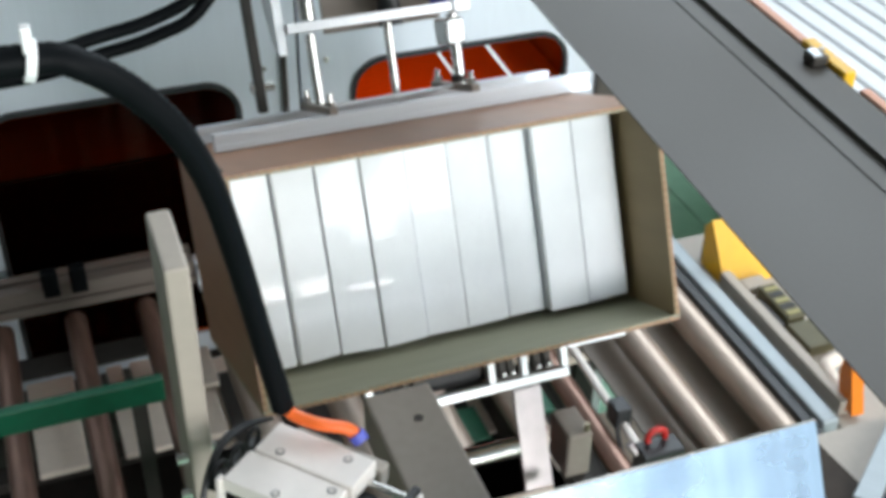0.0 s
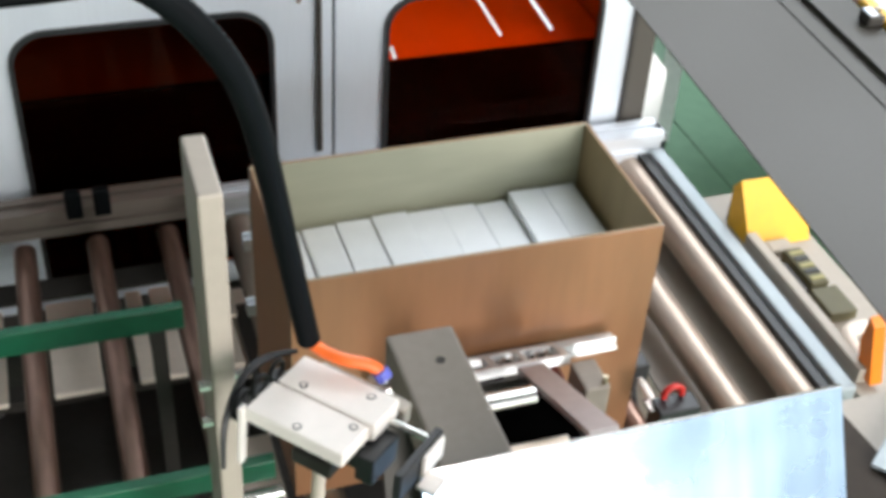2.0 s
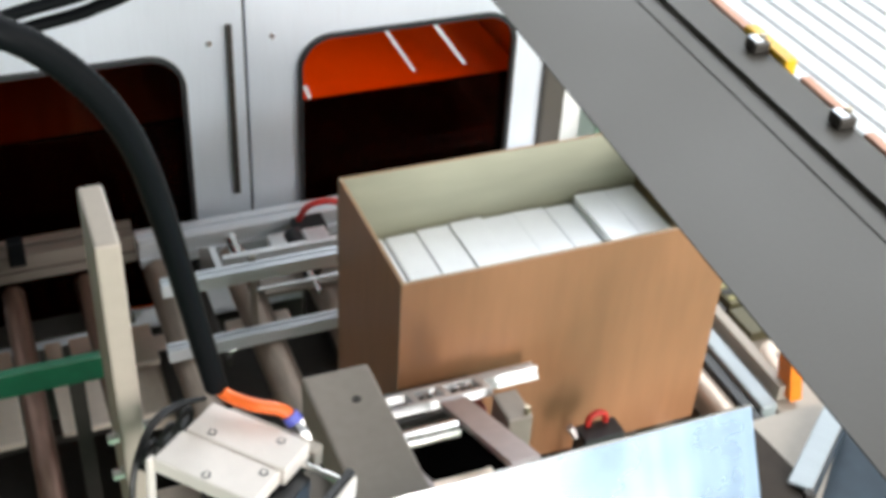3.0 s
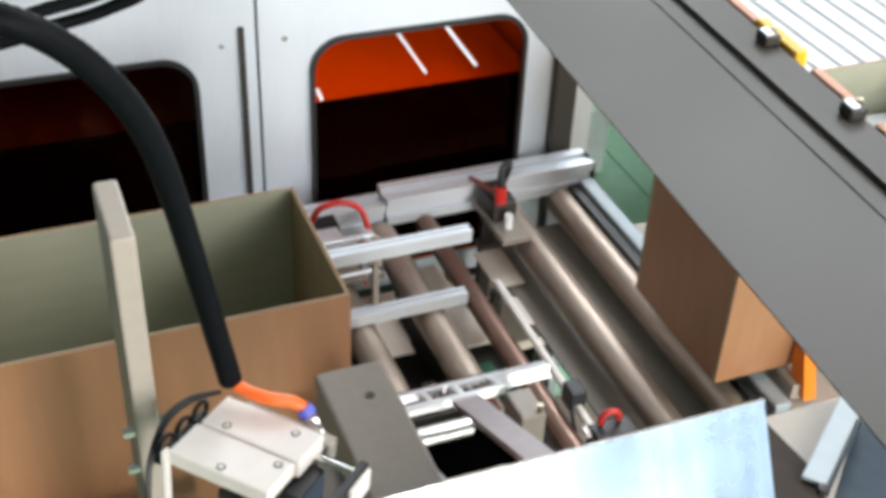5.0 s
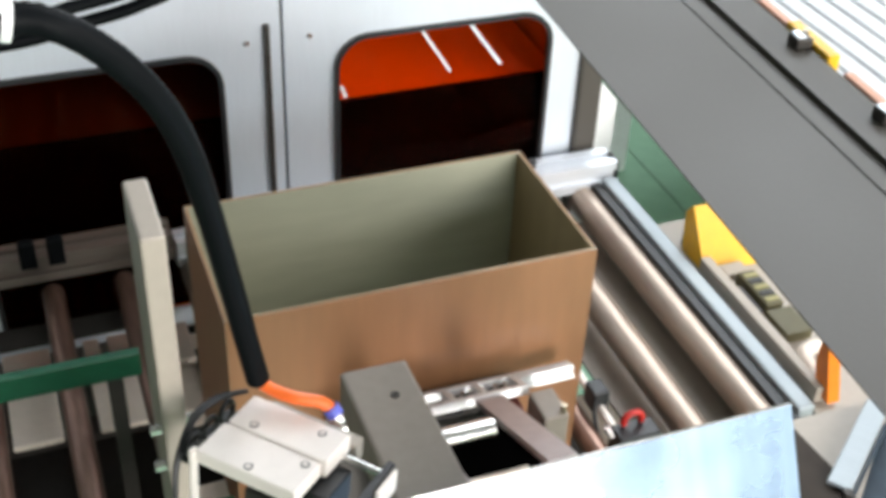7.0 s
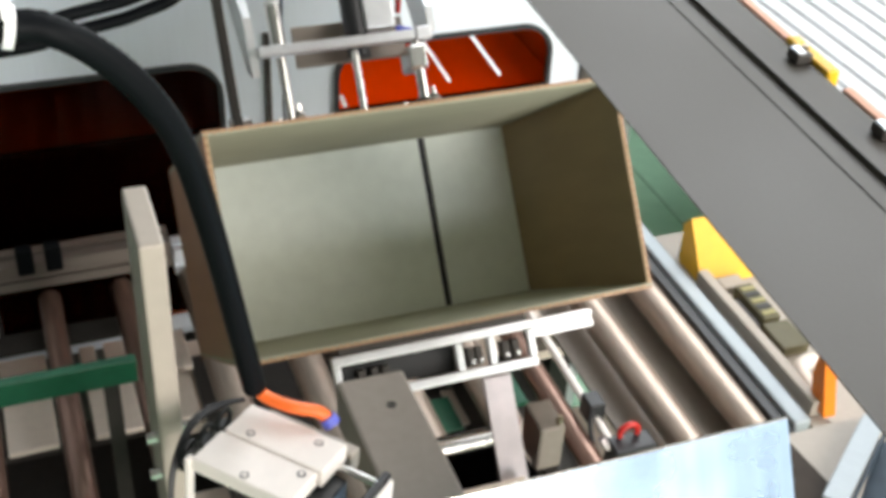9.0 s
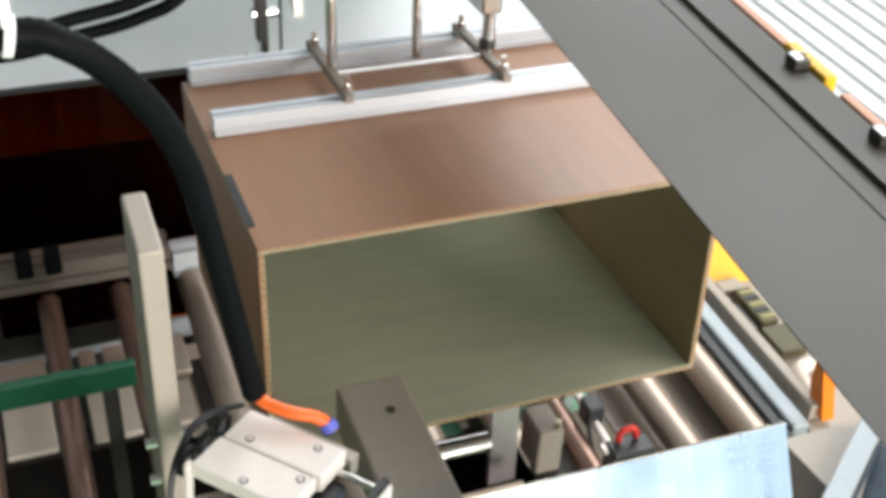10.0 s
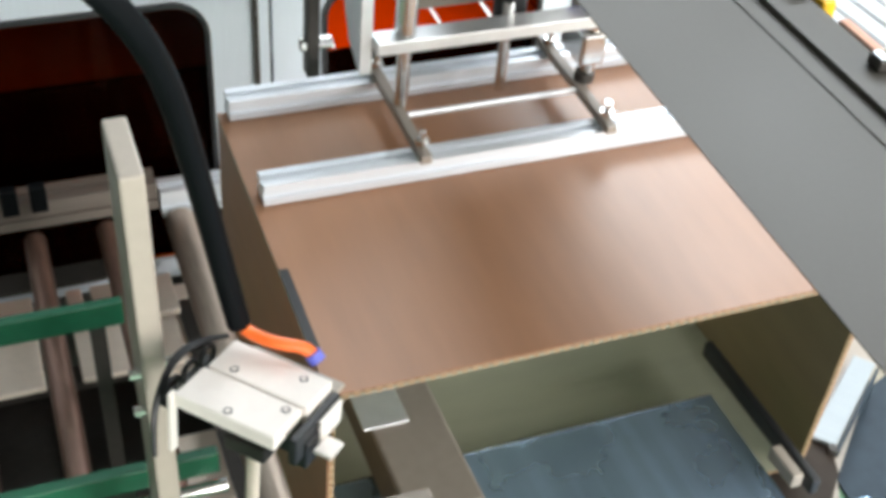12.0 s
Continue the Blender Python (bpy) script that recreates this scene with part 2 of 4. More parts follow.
# ---- the hall ----
def hall():
    solid("floor", bx((-6, -6, -0.1), (3.2, 6, 0)), M_FLOOR, "green epoxy-coated factory floor", "floor", kind="structure")
    f = bpy.data.objects["floor"]
    for i in range(4):
        y = 1.7 + i * 1.2
        part("joint", bx((-5.9, y, 0.0005), (3.1, y + 0.006, 0.003)), M_JOINT, f, "pale joint line in the floor")
    part("joint", bx((1.59, -5.9, 0.0005), (1.596, 5.9, 0.004)), M_JOINT, f)
    # walls and ceiling stand out of view, added to enclose and shape the light
    for n, lo, hi in (("wall_north", (-6, 6, 0), (3.2, 6.2, 4.5)), ("wall_west", (-6.2, -6, 0), (-6, 6, 4.5))):
        solid(n, bx(lo, hi), M_WALL, "grey painted hall wall", "wall", kind="structure")

    def east(bm):
        box(bm, (3.2, -6, 0), (3.4, -2.1, 4.5))
        box(bm, (3.2, 0.3, 0), (3.4, 2.0, 4.5))
        box(bm, (3.2, 5.0, 0), (3.4, 6, 4.5))
        box(bm, (3.2, 2.0, 0), (3.4, 5.0, 3.28))
        box(bm, (3.2, 2.0, 4.44), (3.4, 5.0, 4.5))
        box(bm, (3.2, -2.1, 0), (3.4, 0.3, 1.75))
        box(bm, (3.2, -2.1, 3.25), (3.4, 0.3, 4.5))
    def south(bm):
        box(bm, (-6, -6.2, 0), (0.5, -6, 4.5))
        box(bm, (2.02, -6.2, 0), (3.2, -6, 2.8))
        box(bm, (3.05, -6.2, 2.8), (3.2, -6, 4.0))
        box(bm, (2.02, -6.2, 4.0), (3.2, -6, 4.5))
        box(bm, (0.5, -6.2, 2.65), (2.02, -6, 2.8))
        box(bm, (0.5, -6.2, 4.0), (2.02, -6, 4.5))
    solid("wall_south", south, M_WALL, "unseen grey hall wall with two openings made for lamps", "wall", kind="structure")
    solid("wall_east", east, M_WALL, "unseen grey hall wall with high openings made for lamps", "wall", kind="structure")

    def roof(bm):
        xs, ys = [-6, -2.6, -0.6, 1.1, 2.9, 3.2], [-6, -2.7, 0.3, 0.4, 4.4, 6]
        for i in range(5):
            for j in range(5):
                if (i, j) != (3, 3):
                    box(bm, (xs[i], ys[j], 4.5), (xs[i + 1], ys[j + 1], 4.65))
    solid("ceiling", roof, M_WALL, "unseen grey hall ceiling with an opening made for a lamp", "ceiling", kind="structure")


hall()


# ---- the machine cabinet behind the conveyor ----
def window_hole(x0, x1, z0, z1, r):
    o = [(x0, z0), (x1, z0)]
    for k in range(9):
        a = radians(90 * k / 8)
        o.append((x1 - r + r * math.cos(a), z1 - r + r * math.sin(a)))
    for k in range(9):
        a = radians(90 + 90 * k / 8)
        o.append((x0 + r + r * math.cos(a), z1 - r + r * math.sin(a)))
    return o


WINDOWS = ((-0.078, 0.297), (0.467, 0.832))


def sheet_with_window(bm, x0, x1, z0, z1, hx0, hx1, hz0, hz1, r, y0, y1):
    """A sheet in the x z plane with one window that has round upper corners."""
    hole = window_hole(hx0, hx1, hz0, hz1, r)
    strips = [[(x0, z0), (hx0, z0), (hx0, hz0), (hx0, hz1 - r), (hx0, z1), (x0, z1)],
              [(hx1, z0), (x1, z0), (x1, z1), (hx1, z1), (hx1, hz1 - r), (hx1, hz0)],
              [(hx0, z0), (hx1, z0), (hx1, hz0), (hx0, hz0)]]
    arc = hole[2:]
    for s in strips:
        prism(bm, s, "y", y0, y1)
    for a, b in zip(arc, arc[1:]):
        prism(bm, [b, a, (a[0], z1), (b[0], z1)], "y", y0, y1)
    bmesh.ops.remove_doubles(bm, verts=bm.verts[:], dist=0.0002)


# reflections in the right pane, drawn as white strips: ends and half width
STREAKS = (((0.480, 0.868), (0.488, 0.846), 0.003), ((0.607, 0.951), (0.661, 0.867), 0.0022), ((0.688, 0.950), (0.748, 0.867), 0.0026))


def cabinet():
    c = thing("machine_cabinet", "brushed white metal machine cabinet with two orange acrylic windows", "machine cabinet")
    part("door_sheet", lambda bm: sheet_with_window(bm, -0.62, 0.386, 0.46, 1.75, *WINDOWS[0], 0.50, 0.957, 0.055, 1.62, 1.632), M_PANEL, c, "brushed pale sheet with a round-cornered window")
    part("door_sheet", lambda bm: sheet_with_window(bm, 0.391, 0.887, 0.46, 1.75, *WINDOWS[1], 0.50, 0.957, 0.055, 1.62, 1.632), M_PANEL, c, "brushed pale sheet with a round-cornered window")
    part("slot_cover", bx((0.360, 1.614, 0.70), (0.369, 1.6205, 0.992), 0.001), M_DARK, c, "narrow dark vertical strip")
    for x in (0.43, 0.335):
        part("screw", rd((x, 1.6205, 0.965), (x, 1.6165, 0.965), 0.004, 10), M_CHROME, c)
    for x0, x1 in WINDOWS:
        w = part("window", bx((x0 + 0.001, 1.6265, 0.49), (x1 - 0.001, 1.6305, 0.955)), M_ACRYL, c, "transparent orange acrylic pane")
        w.visible_shadow = False

        def gasket(bm, x0=x0, x1=x1):
            o = window_hole(x0, x1, 0.50, 0.957, 0.055)
            i = window_hole(x0 + 0.007, x1 - 0.007, 0.50, 0.950, 0.049)
            for k in range(1, len(o) - 1):
                prism(bm, [o[k], o[k + 1], i[k + 1], i[k]], "y", 1.613, 1.624)
            prism(bm, [o[-1], o[0], i[0], i[-1]], "y", 1.613, 1.624)
        part("rubber_gasket", gasket, M_BLACK, w, "black rubber window seal")
    # inside: an added pale lit deck, black sheet below for the dark interior
    part("inner_deck", bx((0.42, 1.66, 0.811), (0.87, 2.05, 0.821)), M_CABIN, c, "added pale deck that brightens the pane's upper half")
    # left deck: the weaker light there is put into its dark colour
    part("inner_deck", bx((-0.6, 1.66, 0.811), (0.36, 2.05, 0.821)), M_DARK, c, "dark deck for the dimmer light behind the left pane")
    part("dark_interior_sheet", bx((-0.6, 1.652, 0.45), (0.87, 1.659, 0.825)), M_PITCH, c, "black sheet for the dark inside of the cabinet")
    part("inner_divider", bx((0.37, 1.66, 0.45), (0.41, 2.1, 1.3)), M_BLACK, c)
    part("rear_sheet", bx((-0.62, 2.1, 0.0), (0.887, 2.112, 1.75)), M_CABIN, c)
    part("side_sheet", bx((-0.632, 1.62, 0.0), (-0.62, 2.112, 1.75)), M_PANEL, c)
    part("side_sheet", bx((0.876, 1.634, 0.0), (0.886, 2.1, 1.75)), M_PANEL, c)
    # unseen cover over the left half only, added to keep that deck dim
    part("left_light_block", bx((-0.62, 1.64, 1.2), (0.36, 2.1, 1.21)), M_PUTTY, c)
    part("base_sheet", bx((-0.62, 1.63, 0.0), (0.875, 1.65, 0.45)), M_DARK, c)
    for a, b, w in STREAKS:
        d = Vector((b[0] - a[0], 0, b[1] - a[1]))
        n = Vector((d.z, 0, -d.x)).normalized() * w
        part("reflection_streak", lambda bm, a=a, b=b, n=n: prism(bm, [(a[0] - n.x, a[1] - n.z), (a[0] + n.x, a[1] + n.z), (b[0] + n.x, b[1] + n.z), (b[0] - n.x, b[1] - n.z)], "y", 1.6255, 1.6262), M_WHITE, c, "white reflection in the pane, modelled as a thin strip")
    part("corner_post", bx((0.889, 1.615, 0.0), (0.934, 1.66, 0.98), 0.003), M_GREYBEAM, c, "grey corner post")
    part("edge_strip", bx((0.8875, 1.612, 0.45), (0.8935, 1.619, 0.98)), M_DARK, c)
    part("flange", lambda bm: prism(bm, [(0.936, 0.45), (0.990, 0.45), (0.990, 0.745), (0.957, 0.785), (0.936, 0.80)], "y", 1.655, 1.662), M_WHITE, c, "white folded sheet flange with a cut corner")


cabinet()


# ---- roller conveyor ----
def conveyor():
    c = thing("roller_conveyor", "roller conveyor with worn metal rollers in an aluminium frame", "conveyor")
    xs = [0.885, 0.782, 0.56, 0.45, 0.335, 0.22] + [0.11 - 0.105 * k for k in range(12)]
    shell = build("roller", lambda bm: rod(bm, (0, 0.93, 0.626), (0, 1.548, 0.626), 0.024, 20), M_ROLLER, True)
    slim = build("roller", lambda bm: rod(bm, (0, 0.93, 0.633), (0, 1.548, 0.633), 0.0165, 20), M_BROWN, True)
    for x in xs:
        r = new("roller", shell if x > 0.2 else slim)
        r.parent, r.location = c, (x, 0, 0)
        part("axle", rd((x, 0.915, 0.626), (x, 1.555, 0.626), 0.006, 8), M_DARK, r).matrix_parent_inverse = Matrix.Translation((-x, 0, 0))
    r = new("roller", slim)
    r.parent, r.location = c, (0.637, 0, 0)
    part("axle", rd((0.637, 0.915, 0.626), (0.637, 1.555, 0.626), 0.006, 8), M_DARK, r).matrix_parent_inverse = Matrix.Translation((-0.637, 0, 0))
    part("rear_rail", lambda bm: profile_bar(bm, "x", (0.572, 1.549, 0.640), (0.945, 1.60, 0.690)), M_ALU, c, "bright slotted aluminium rail")
    part("rear_rail", lambda bm: profile_bar(bm, "x", (-1.1, 1.549, 0.655), (0.19, 1.595, 0.700)), M_RAIL, c, "dull slotted rail")
    for x in (-0.02, 0.02):
        part("rail_clip", bx((x - 0.012, 1.535, 0.69), (x + 0.012, 1.552, 0.735), 0.003), M_RUBBER, c, "black rail clip")
    part("rear_rail", lambda bm: profile_bar(bm, "x", (0.195, 1.555, 0.632), (0.570, 1.595, 0.677)), M_ALU, c, "slotted aluminium rail, set lower")
    part("end_cap", bx((0.9455, 1.552, 0.643), (0.951, 1.597, 0.688), 0.002), M_BLACK, c)
    part("front_rail", bx((-1.1, 0.90, 0.58), (0.93, 0.918, 0.655), 0.002), M_DARK, c)
    part("side_rail", bx((0.917, 0.95, 0.625), (0.943, 1.548, 0.664), 0.004), M_PALE, c, "pale flat aluminium side rail")
    part("inner_guide", bx((0.900, 0.94, 0.60), (0.914, 1.547, 0.655)), M_BLACK, c, "black guide strip")
    for x in (-1.0, -0.2, 0.91):
        for y in (0.915, 1.575):
            part("leg", bx((x - 0.02, y - 0.02, 0), (x + 0.02, y + 0.02, 0.58)), M_ALUP, c)
    return c


conveyor()


def underframe():
    u = thing("conveyor_underframe", "cream painted cross members beneath the rollers", "machine frame")
    for k in range(7):
        x = -0.052 - k * 0.135
        part("cross_member", bx((x - 0.036, 1.375, 0.49), (x + 0.036, 1.585, 0.50), 0.003), M_CREAM, u)
    for x0, x1, y0 in ((0.035, 0.059, 1.375), (0.072, 0.105, 1.375), (0.15, 0.20, 1.49), (0.15, 0.19, 1.375)):
        part("cross_member", bx((x0, y0, 0.49), (x1, 1.585 if y0 > 1.4 or x1 < 0.12 else 1.47, 0.50), 0.003), M_CREAM, u)
    for k in range(4):
        x = 0.80 - k * 0.21
        part("cross_member", bx((x - 0.055, 1.40, 0.44), (x + 0.055, 1.60, 0.46), 0.003), M_CREAM, u)
        part("cross_member", bx((x - 0.045, 1.16, 0.40), (x + 0.045, 1.30, 0.42), 0.003), M_CREAM, u)
    for y in (1.22, 1.50):
        part("beam", bx((-1.1, y - 0.02, 0.38), (0.9, y + 0.02, 0.398)), M_DARK, u)
    for x in (-1.0, 0.85):
        for y in (1.22, 1.50):
            part("leg", bx((x - 0.02, y - 0.019, 0), (x + 0.02, y + 0.019, 0.38)), M_DARK, u)
    part("drip_tray", bx((-1.1, 0.95, 0.30), (0.55, 1.30, 0.306)), M_GREEN, u, "green tray under the conveyor")
    part("rear_tray", bx((-1.1, 1.31, 0.30), (0.55, 1.56, 0.306)), M_DARK, u)
    part("cover_plate", bx((0.73, 0.95, 0.575), (0.898, 1.545, 0.58)), M_PUTTY, u, "grey-brown cover plate under the last rollers")
    for lo, hi in (((0.63, 1.46, 0.495), (0.715, 1.545, 0.50)), ((0.62, 1.375, 0.495), (0.705, 1.44, 0.50)), ((0.50, 1.42, 0.495), (0.58, 1.50, 0.50)), ((0.55, 1.24, 0.495), (0.62, 1.32, 0.50))):
        part("cream_plate", bx(lo, hi, 0.002), M_CREAM, u, "cream painted plate")
    for lo, hi in (((0.607, 1.40, 0.581), (0.640, 1.495, 0.586)), ((0.590, 1.285, 0.581), (0.645, 1.365, 0.586)), ((0.705, 1.40, 0.584), (0.757, 1.50, 0.589)), ((0.49, 1.30, 0.581), (0.53, 1.40, 0.586)), ((0.705, 1.30, 0.584), (0.727, 1.37, 0.589))):
        part("cream_plate", bx(lo, hi, 0.002), M_CREAM, u, "cream painted plate between the rollers")
    for lo, hi in (((0.60, 1.19, 0.560), (0.64, 1.265, 0.565)), ((0.49, 1.17, 0.560), (0.53, 1.24, 0.565))):
        part("green_plate", bx(lo, hi, 0.002), M_GREEN, u, "green painted plate between the rollers")
    for x in (0.575, 0.675):
        part("plate_bearer", bx((x - 0.105, 1.17, 0.476), (x - 0.085, 1.50, 0.559)), M_DARK, u)
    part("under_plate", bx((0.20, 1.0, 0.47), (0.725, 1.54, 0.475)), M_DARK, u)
    # the black shade beneath the left rollers, made as a dark sheet
    part("shade_sheet", bx((-1.1, 1.50, 0.575), (0.17, 1.546, 0.58)), M_DARK, u, "dark sheet for the shade under the rear roller ends")
    part("tray_side", bx((-1.1, 0.93, 0.30), (0.9, 0.945, 0.42)), M_PUTTY, u)


underframe()


def outfeed():
    o = thing("outfeed_frame", "beige outfeed frame beside the roller conveyor with yellow guides", "conveyor frame")
    part("bed_plate", bx((0.950, 0.93, 0.58), (1.08, 1.42, 0.645), 0.002), M_BEIGE, o)
    part("inner_rail", bx((0.957, 0.97, 0.646), (0.974, 1.285, 0.672), 0.002), M_BEIGE, o, "pale raised edge strip")
    part("groove_strip", bx((0.9745, 0.97, 0.646), (0.9845, 1.28, 0.650)), M_PUTTY, o)
    part("yellow_guide", lambda bm: prism(bm, [(1.275, 0.646), (1.345, 0.646), (1.352, 0.715), (1.335, 0.735), (1.31, 0.70)], "x", 0.962, 1.07), M_YELLOW, o, "yellow plastic corner guide")
    part("guide_foot", bx((0.985, 1.245, 0.646), (1.025, 1.274, 0.660), 0.003), M_BEIGE, o)
    part("amber_guide", lambda bm: prism(bm, [(0.955, 0.655), (0.985, 0.655), (1.0, 0.70), (0.995, 0.745), (0.982, 0.735)], "x", 0.967, 0.986), M_AMBER, o, "orange plastic corner guide")
    part("terminal_box", bx((0.992, 1.150, 0.646), (1.022, 1.235, 0.672), 0.003), M_LABEL, o, "olive terminal strip")
    for k in range(5):
        part("label_bar", bx((0.996, 1.158 + 0.015 * k, 0.6723), (1.018, 1.165 + 0.015 * k, 0.674)), M_BLACK if k % 2 else M_YELLOWP, o)
    part("cable_slot", bx((0.977, 1.15, 0.6505), (0.990, 1.215, 0.662), 0.002), M_DARK, o)
    part("dark_plate", bx((0.986, 1.085, 0.6505), (1.03, 1.145, 0.668), 0.002), M_LABEL, o, "dark olive plate")
    part("bent_pipe", lambda bm: tube(bm, [(0.978, 0.995, 0.664), (0.980, 1.03, 0.668), (0.99, 1.048, 0.67), (1.02, 1.052, 0.668)], 0.010, 12), M_CREAM, o, "bent cream pipe", True)
    part("pin", rd((0.975, 1.355, 0.645), (0.975, 1.355, 0.69), 0.008), M_DARK, o)
    for y in (0.96, 1.39):
        part("leg", bx((1.0, y - 0.02, 0), (1.04, y + 0.02, 0.579)), M_DARK, o)
    b = thing("discharge_conveyor", "discharge conveyor with a white slatted belt", "conveyor")
    part("belt_bed", bx((1.42, 0.80, 0.56), (2.9, 2.6, 0.62)), M_ALUP, b)
    slat = build("slat", bx((0, 0.82, 0.621), (0.042, 2.58, 0.645), 0.004), M_WHITE)
    for k in range(26):
        s = new("slat", slat)
        s.parent, s.location = b, (1.43 + 0.056 * k, 0, 0)
    for x in (1.5, 2.7):
        for y in (0.9, 2.5):
            part("leg", bx((x - 0.03, y - 0.03, 0), (x + 0.03, y + 0.03, 0.56)), M_ALUP, b)


outfeed()


# ---- overhead guard beam, across the view ----
def guard():
    m = Matrix.Translation((0.0, 0.0, 1.799)) @ Matrix.Scale(0.73, 4) @ Matrix.Translation((-0.0, -0.0, -1.799))
    g = thing("guard_frame", "grey powder-coated guard beam with an aluminium profile edge", "machine guard", m=m @ Matrix.Translation((0.48, 0.8, 0)) @ pose(0, 0, 0, 0, 0, -3.4) @ Matrix.Translation((-0.48, -0.8, 0)))
    part("beam", bx((0.482, -0.5, 1.2886), (0.621, 2.16, 1.290)), M_GREYBEAM, g, "broad flat grey cover")
    part("profile", lambda bm: profile_bar(bm, "y", (0.622, -0.5, 1.255), (0.664, 2.16, 1.291)), M_GREYBEAM, g, "slotted profile")
    part("edge_plate", bx((0.665, -0.5, 1.274), (0.698, 2.16, 1.288), 0.002), M_GREYBEAM, g)
    for y in (0.36, 0.72, 0.86, 1.12, 1.5):
        part("clamp", bx((0.680, y - 0.011, 1.2885), (0.697, y + 0.008, 1.299), 0.002), M_DARK, g, "small dark clamp")
        part("clamp_cap", bx((0.681, y - 0.009, 1.2992), (0.690, y + 0.006, 1.301), 0.0008), M_ALU, g)
        bolt(g, (0.6935, y, 1.2993), 0.0032, 0.004, material=M_BOLT)
    for y0, y1 in ((0.825, 0.90), (1.05, 1.15), (0.40, 0.48)):
        part("yellow_strip", bx((0.6985, y0, 1.276), (0.712, y1, 1.293), 0.002), M_YELLOW, g, "yellow plastic strip")
    for y0, y1 in ((0.90, 1.04), (0.50, 0.70), (0.74, 0.80)):
        part("copper_strip", bx((0.6985, y0, 1.276), (0.709, y1, 1.290), 0.002), M_SALMON, g, "salmon pink edge strip")
    part("post", bx((0.64, -0.50, -0.659), (0.68, -0.46, 1.254)), M_GREYBEAM, g)


guard()


# ---- front of the station: guide post, cylinder, hose ----
def guide_post():
    p = thing("guide_post", "upright beige lacquered guide plate beside the conveyor", "guide post")
    part("plate", bx((0.056, 0.621, 0.0), (0.072, 0.690, 1.358), 0.002), M_BEIGE, p)
    for z in (1.155, 1.19):
        bolt(p, (0.056, 0.633, z), 0.004, 0.008, (-1, 0, 0))
    for z in (1.165, 1.20):
        bolt(p, (0.072, 0.628, z), 0.0035, 0.007, (1, 0, 0))


def guide_rails():
    a = thing("guide_rail", "green plastic box guide rail on slim brackets", "guide rail", "box guide rails")
    part("strip", bx((-1.1, 1.232, 0.715), (0.094, 1.246, 0.752), 0.002), M_GREEN, a)
    for x in (-0.9, -0.3, 0.06):
        part("bracket", bx((x - 0.01, 1.247, 0.30), (x + 0.01, 1.257, 0.74)), M_DARK, a)
    b = thing("guide_rail", "green plastic box guide rail with a bright round bar", "guide rail", "box guide rails")
    part("strip", bx((-1.1, 0.922, 0.748), (0.150, 0.936, 0.778), 0.002), M_GREEN, b)
    part("round_bar", rd((-1.1, 0.915, 0.735), (0.155, 0.915, 0.735), 0.008), M_CHROME, b, smooth=True)
    for x in (-0.9, -0.3, 0.05):
        part("bracket", bx((x - 0.01, 0.937, 0.0), (x + 0.01, 0.947, 0.76)), M_DARK, b)


CYL = pose(0.1167, 0.5555, 1.2125, -4, 1.3, -47.4) @ Matrix.Scale(0.63, 4)


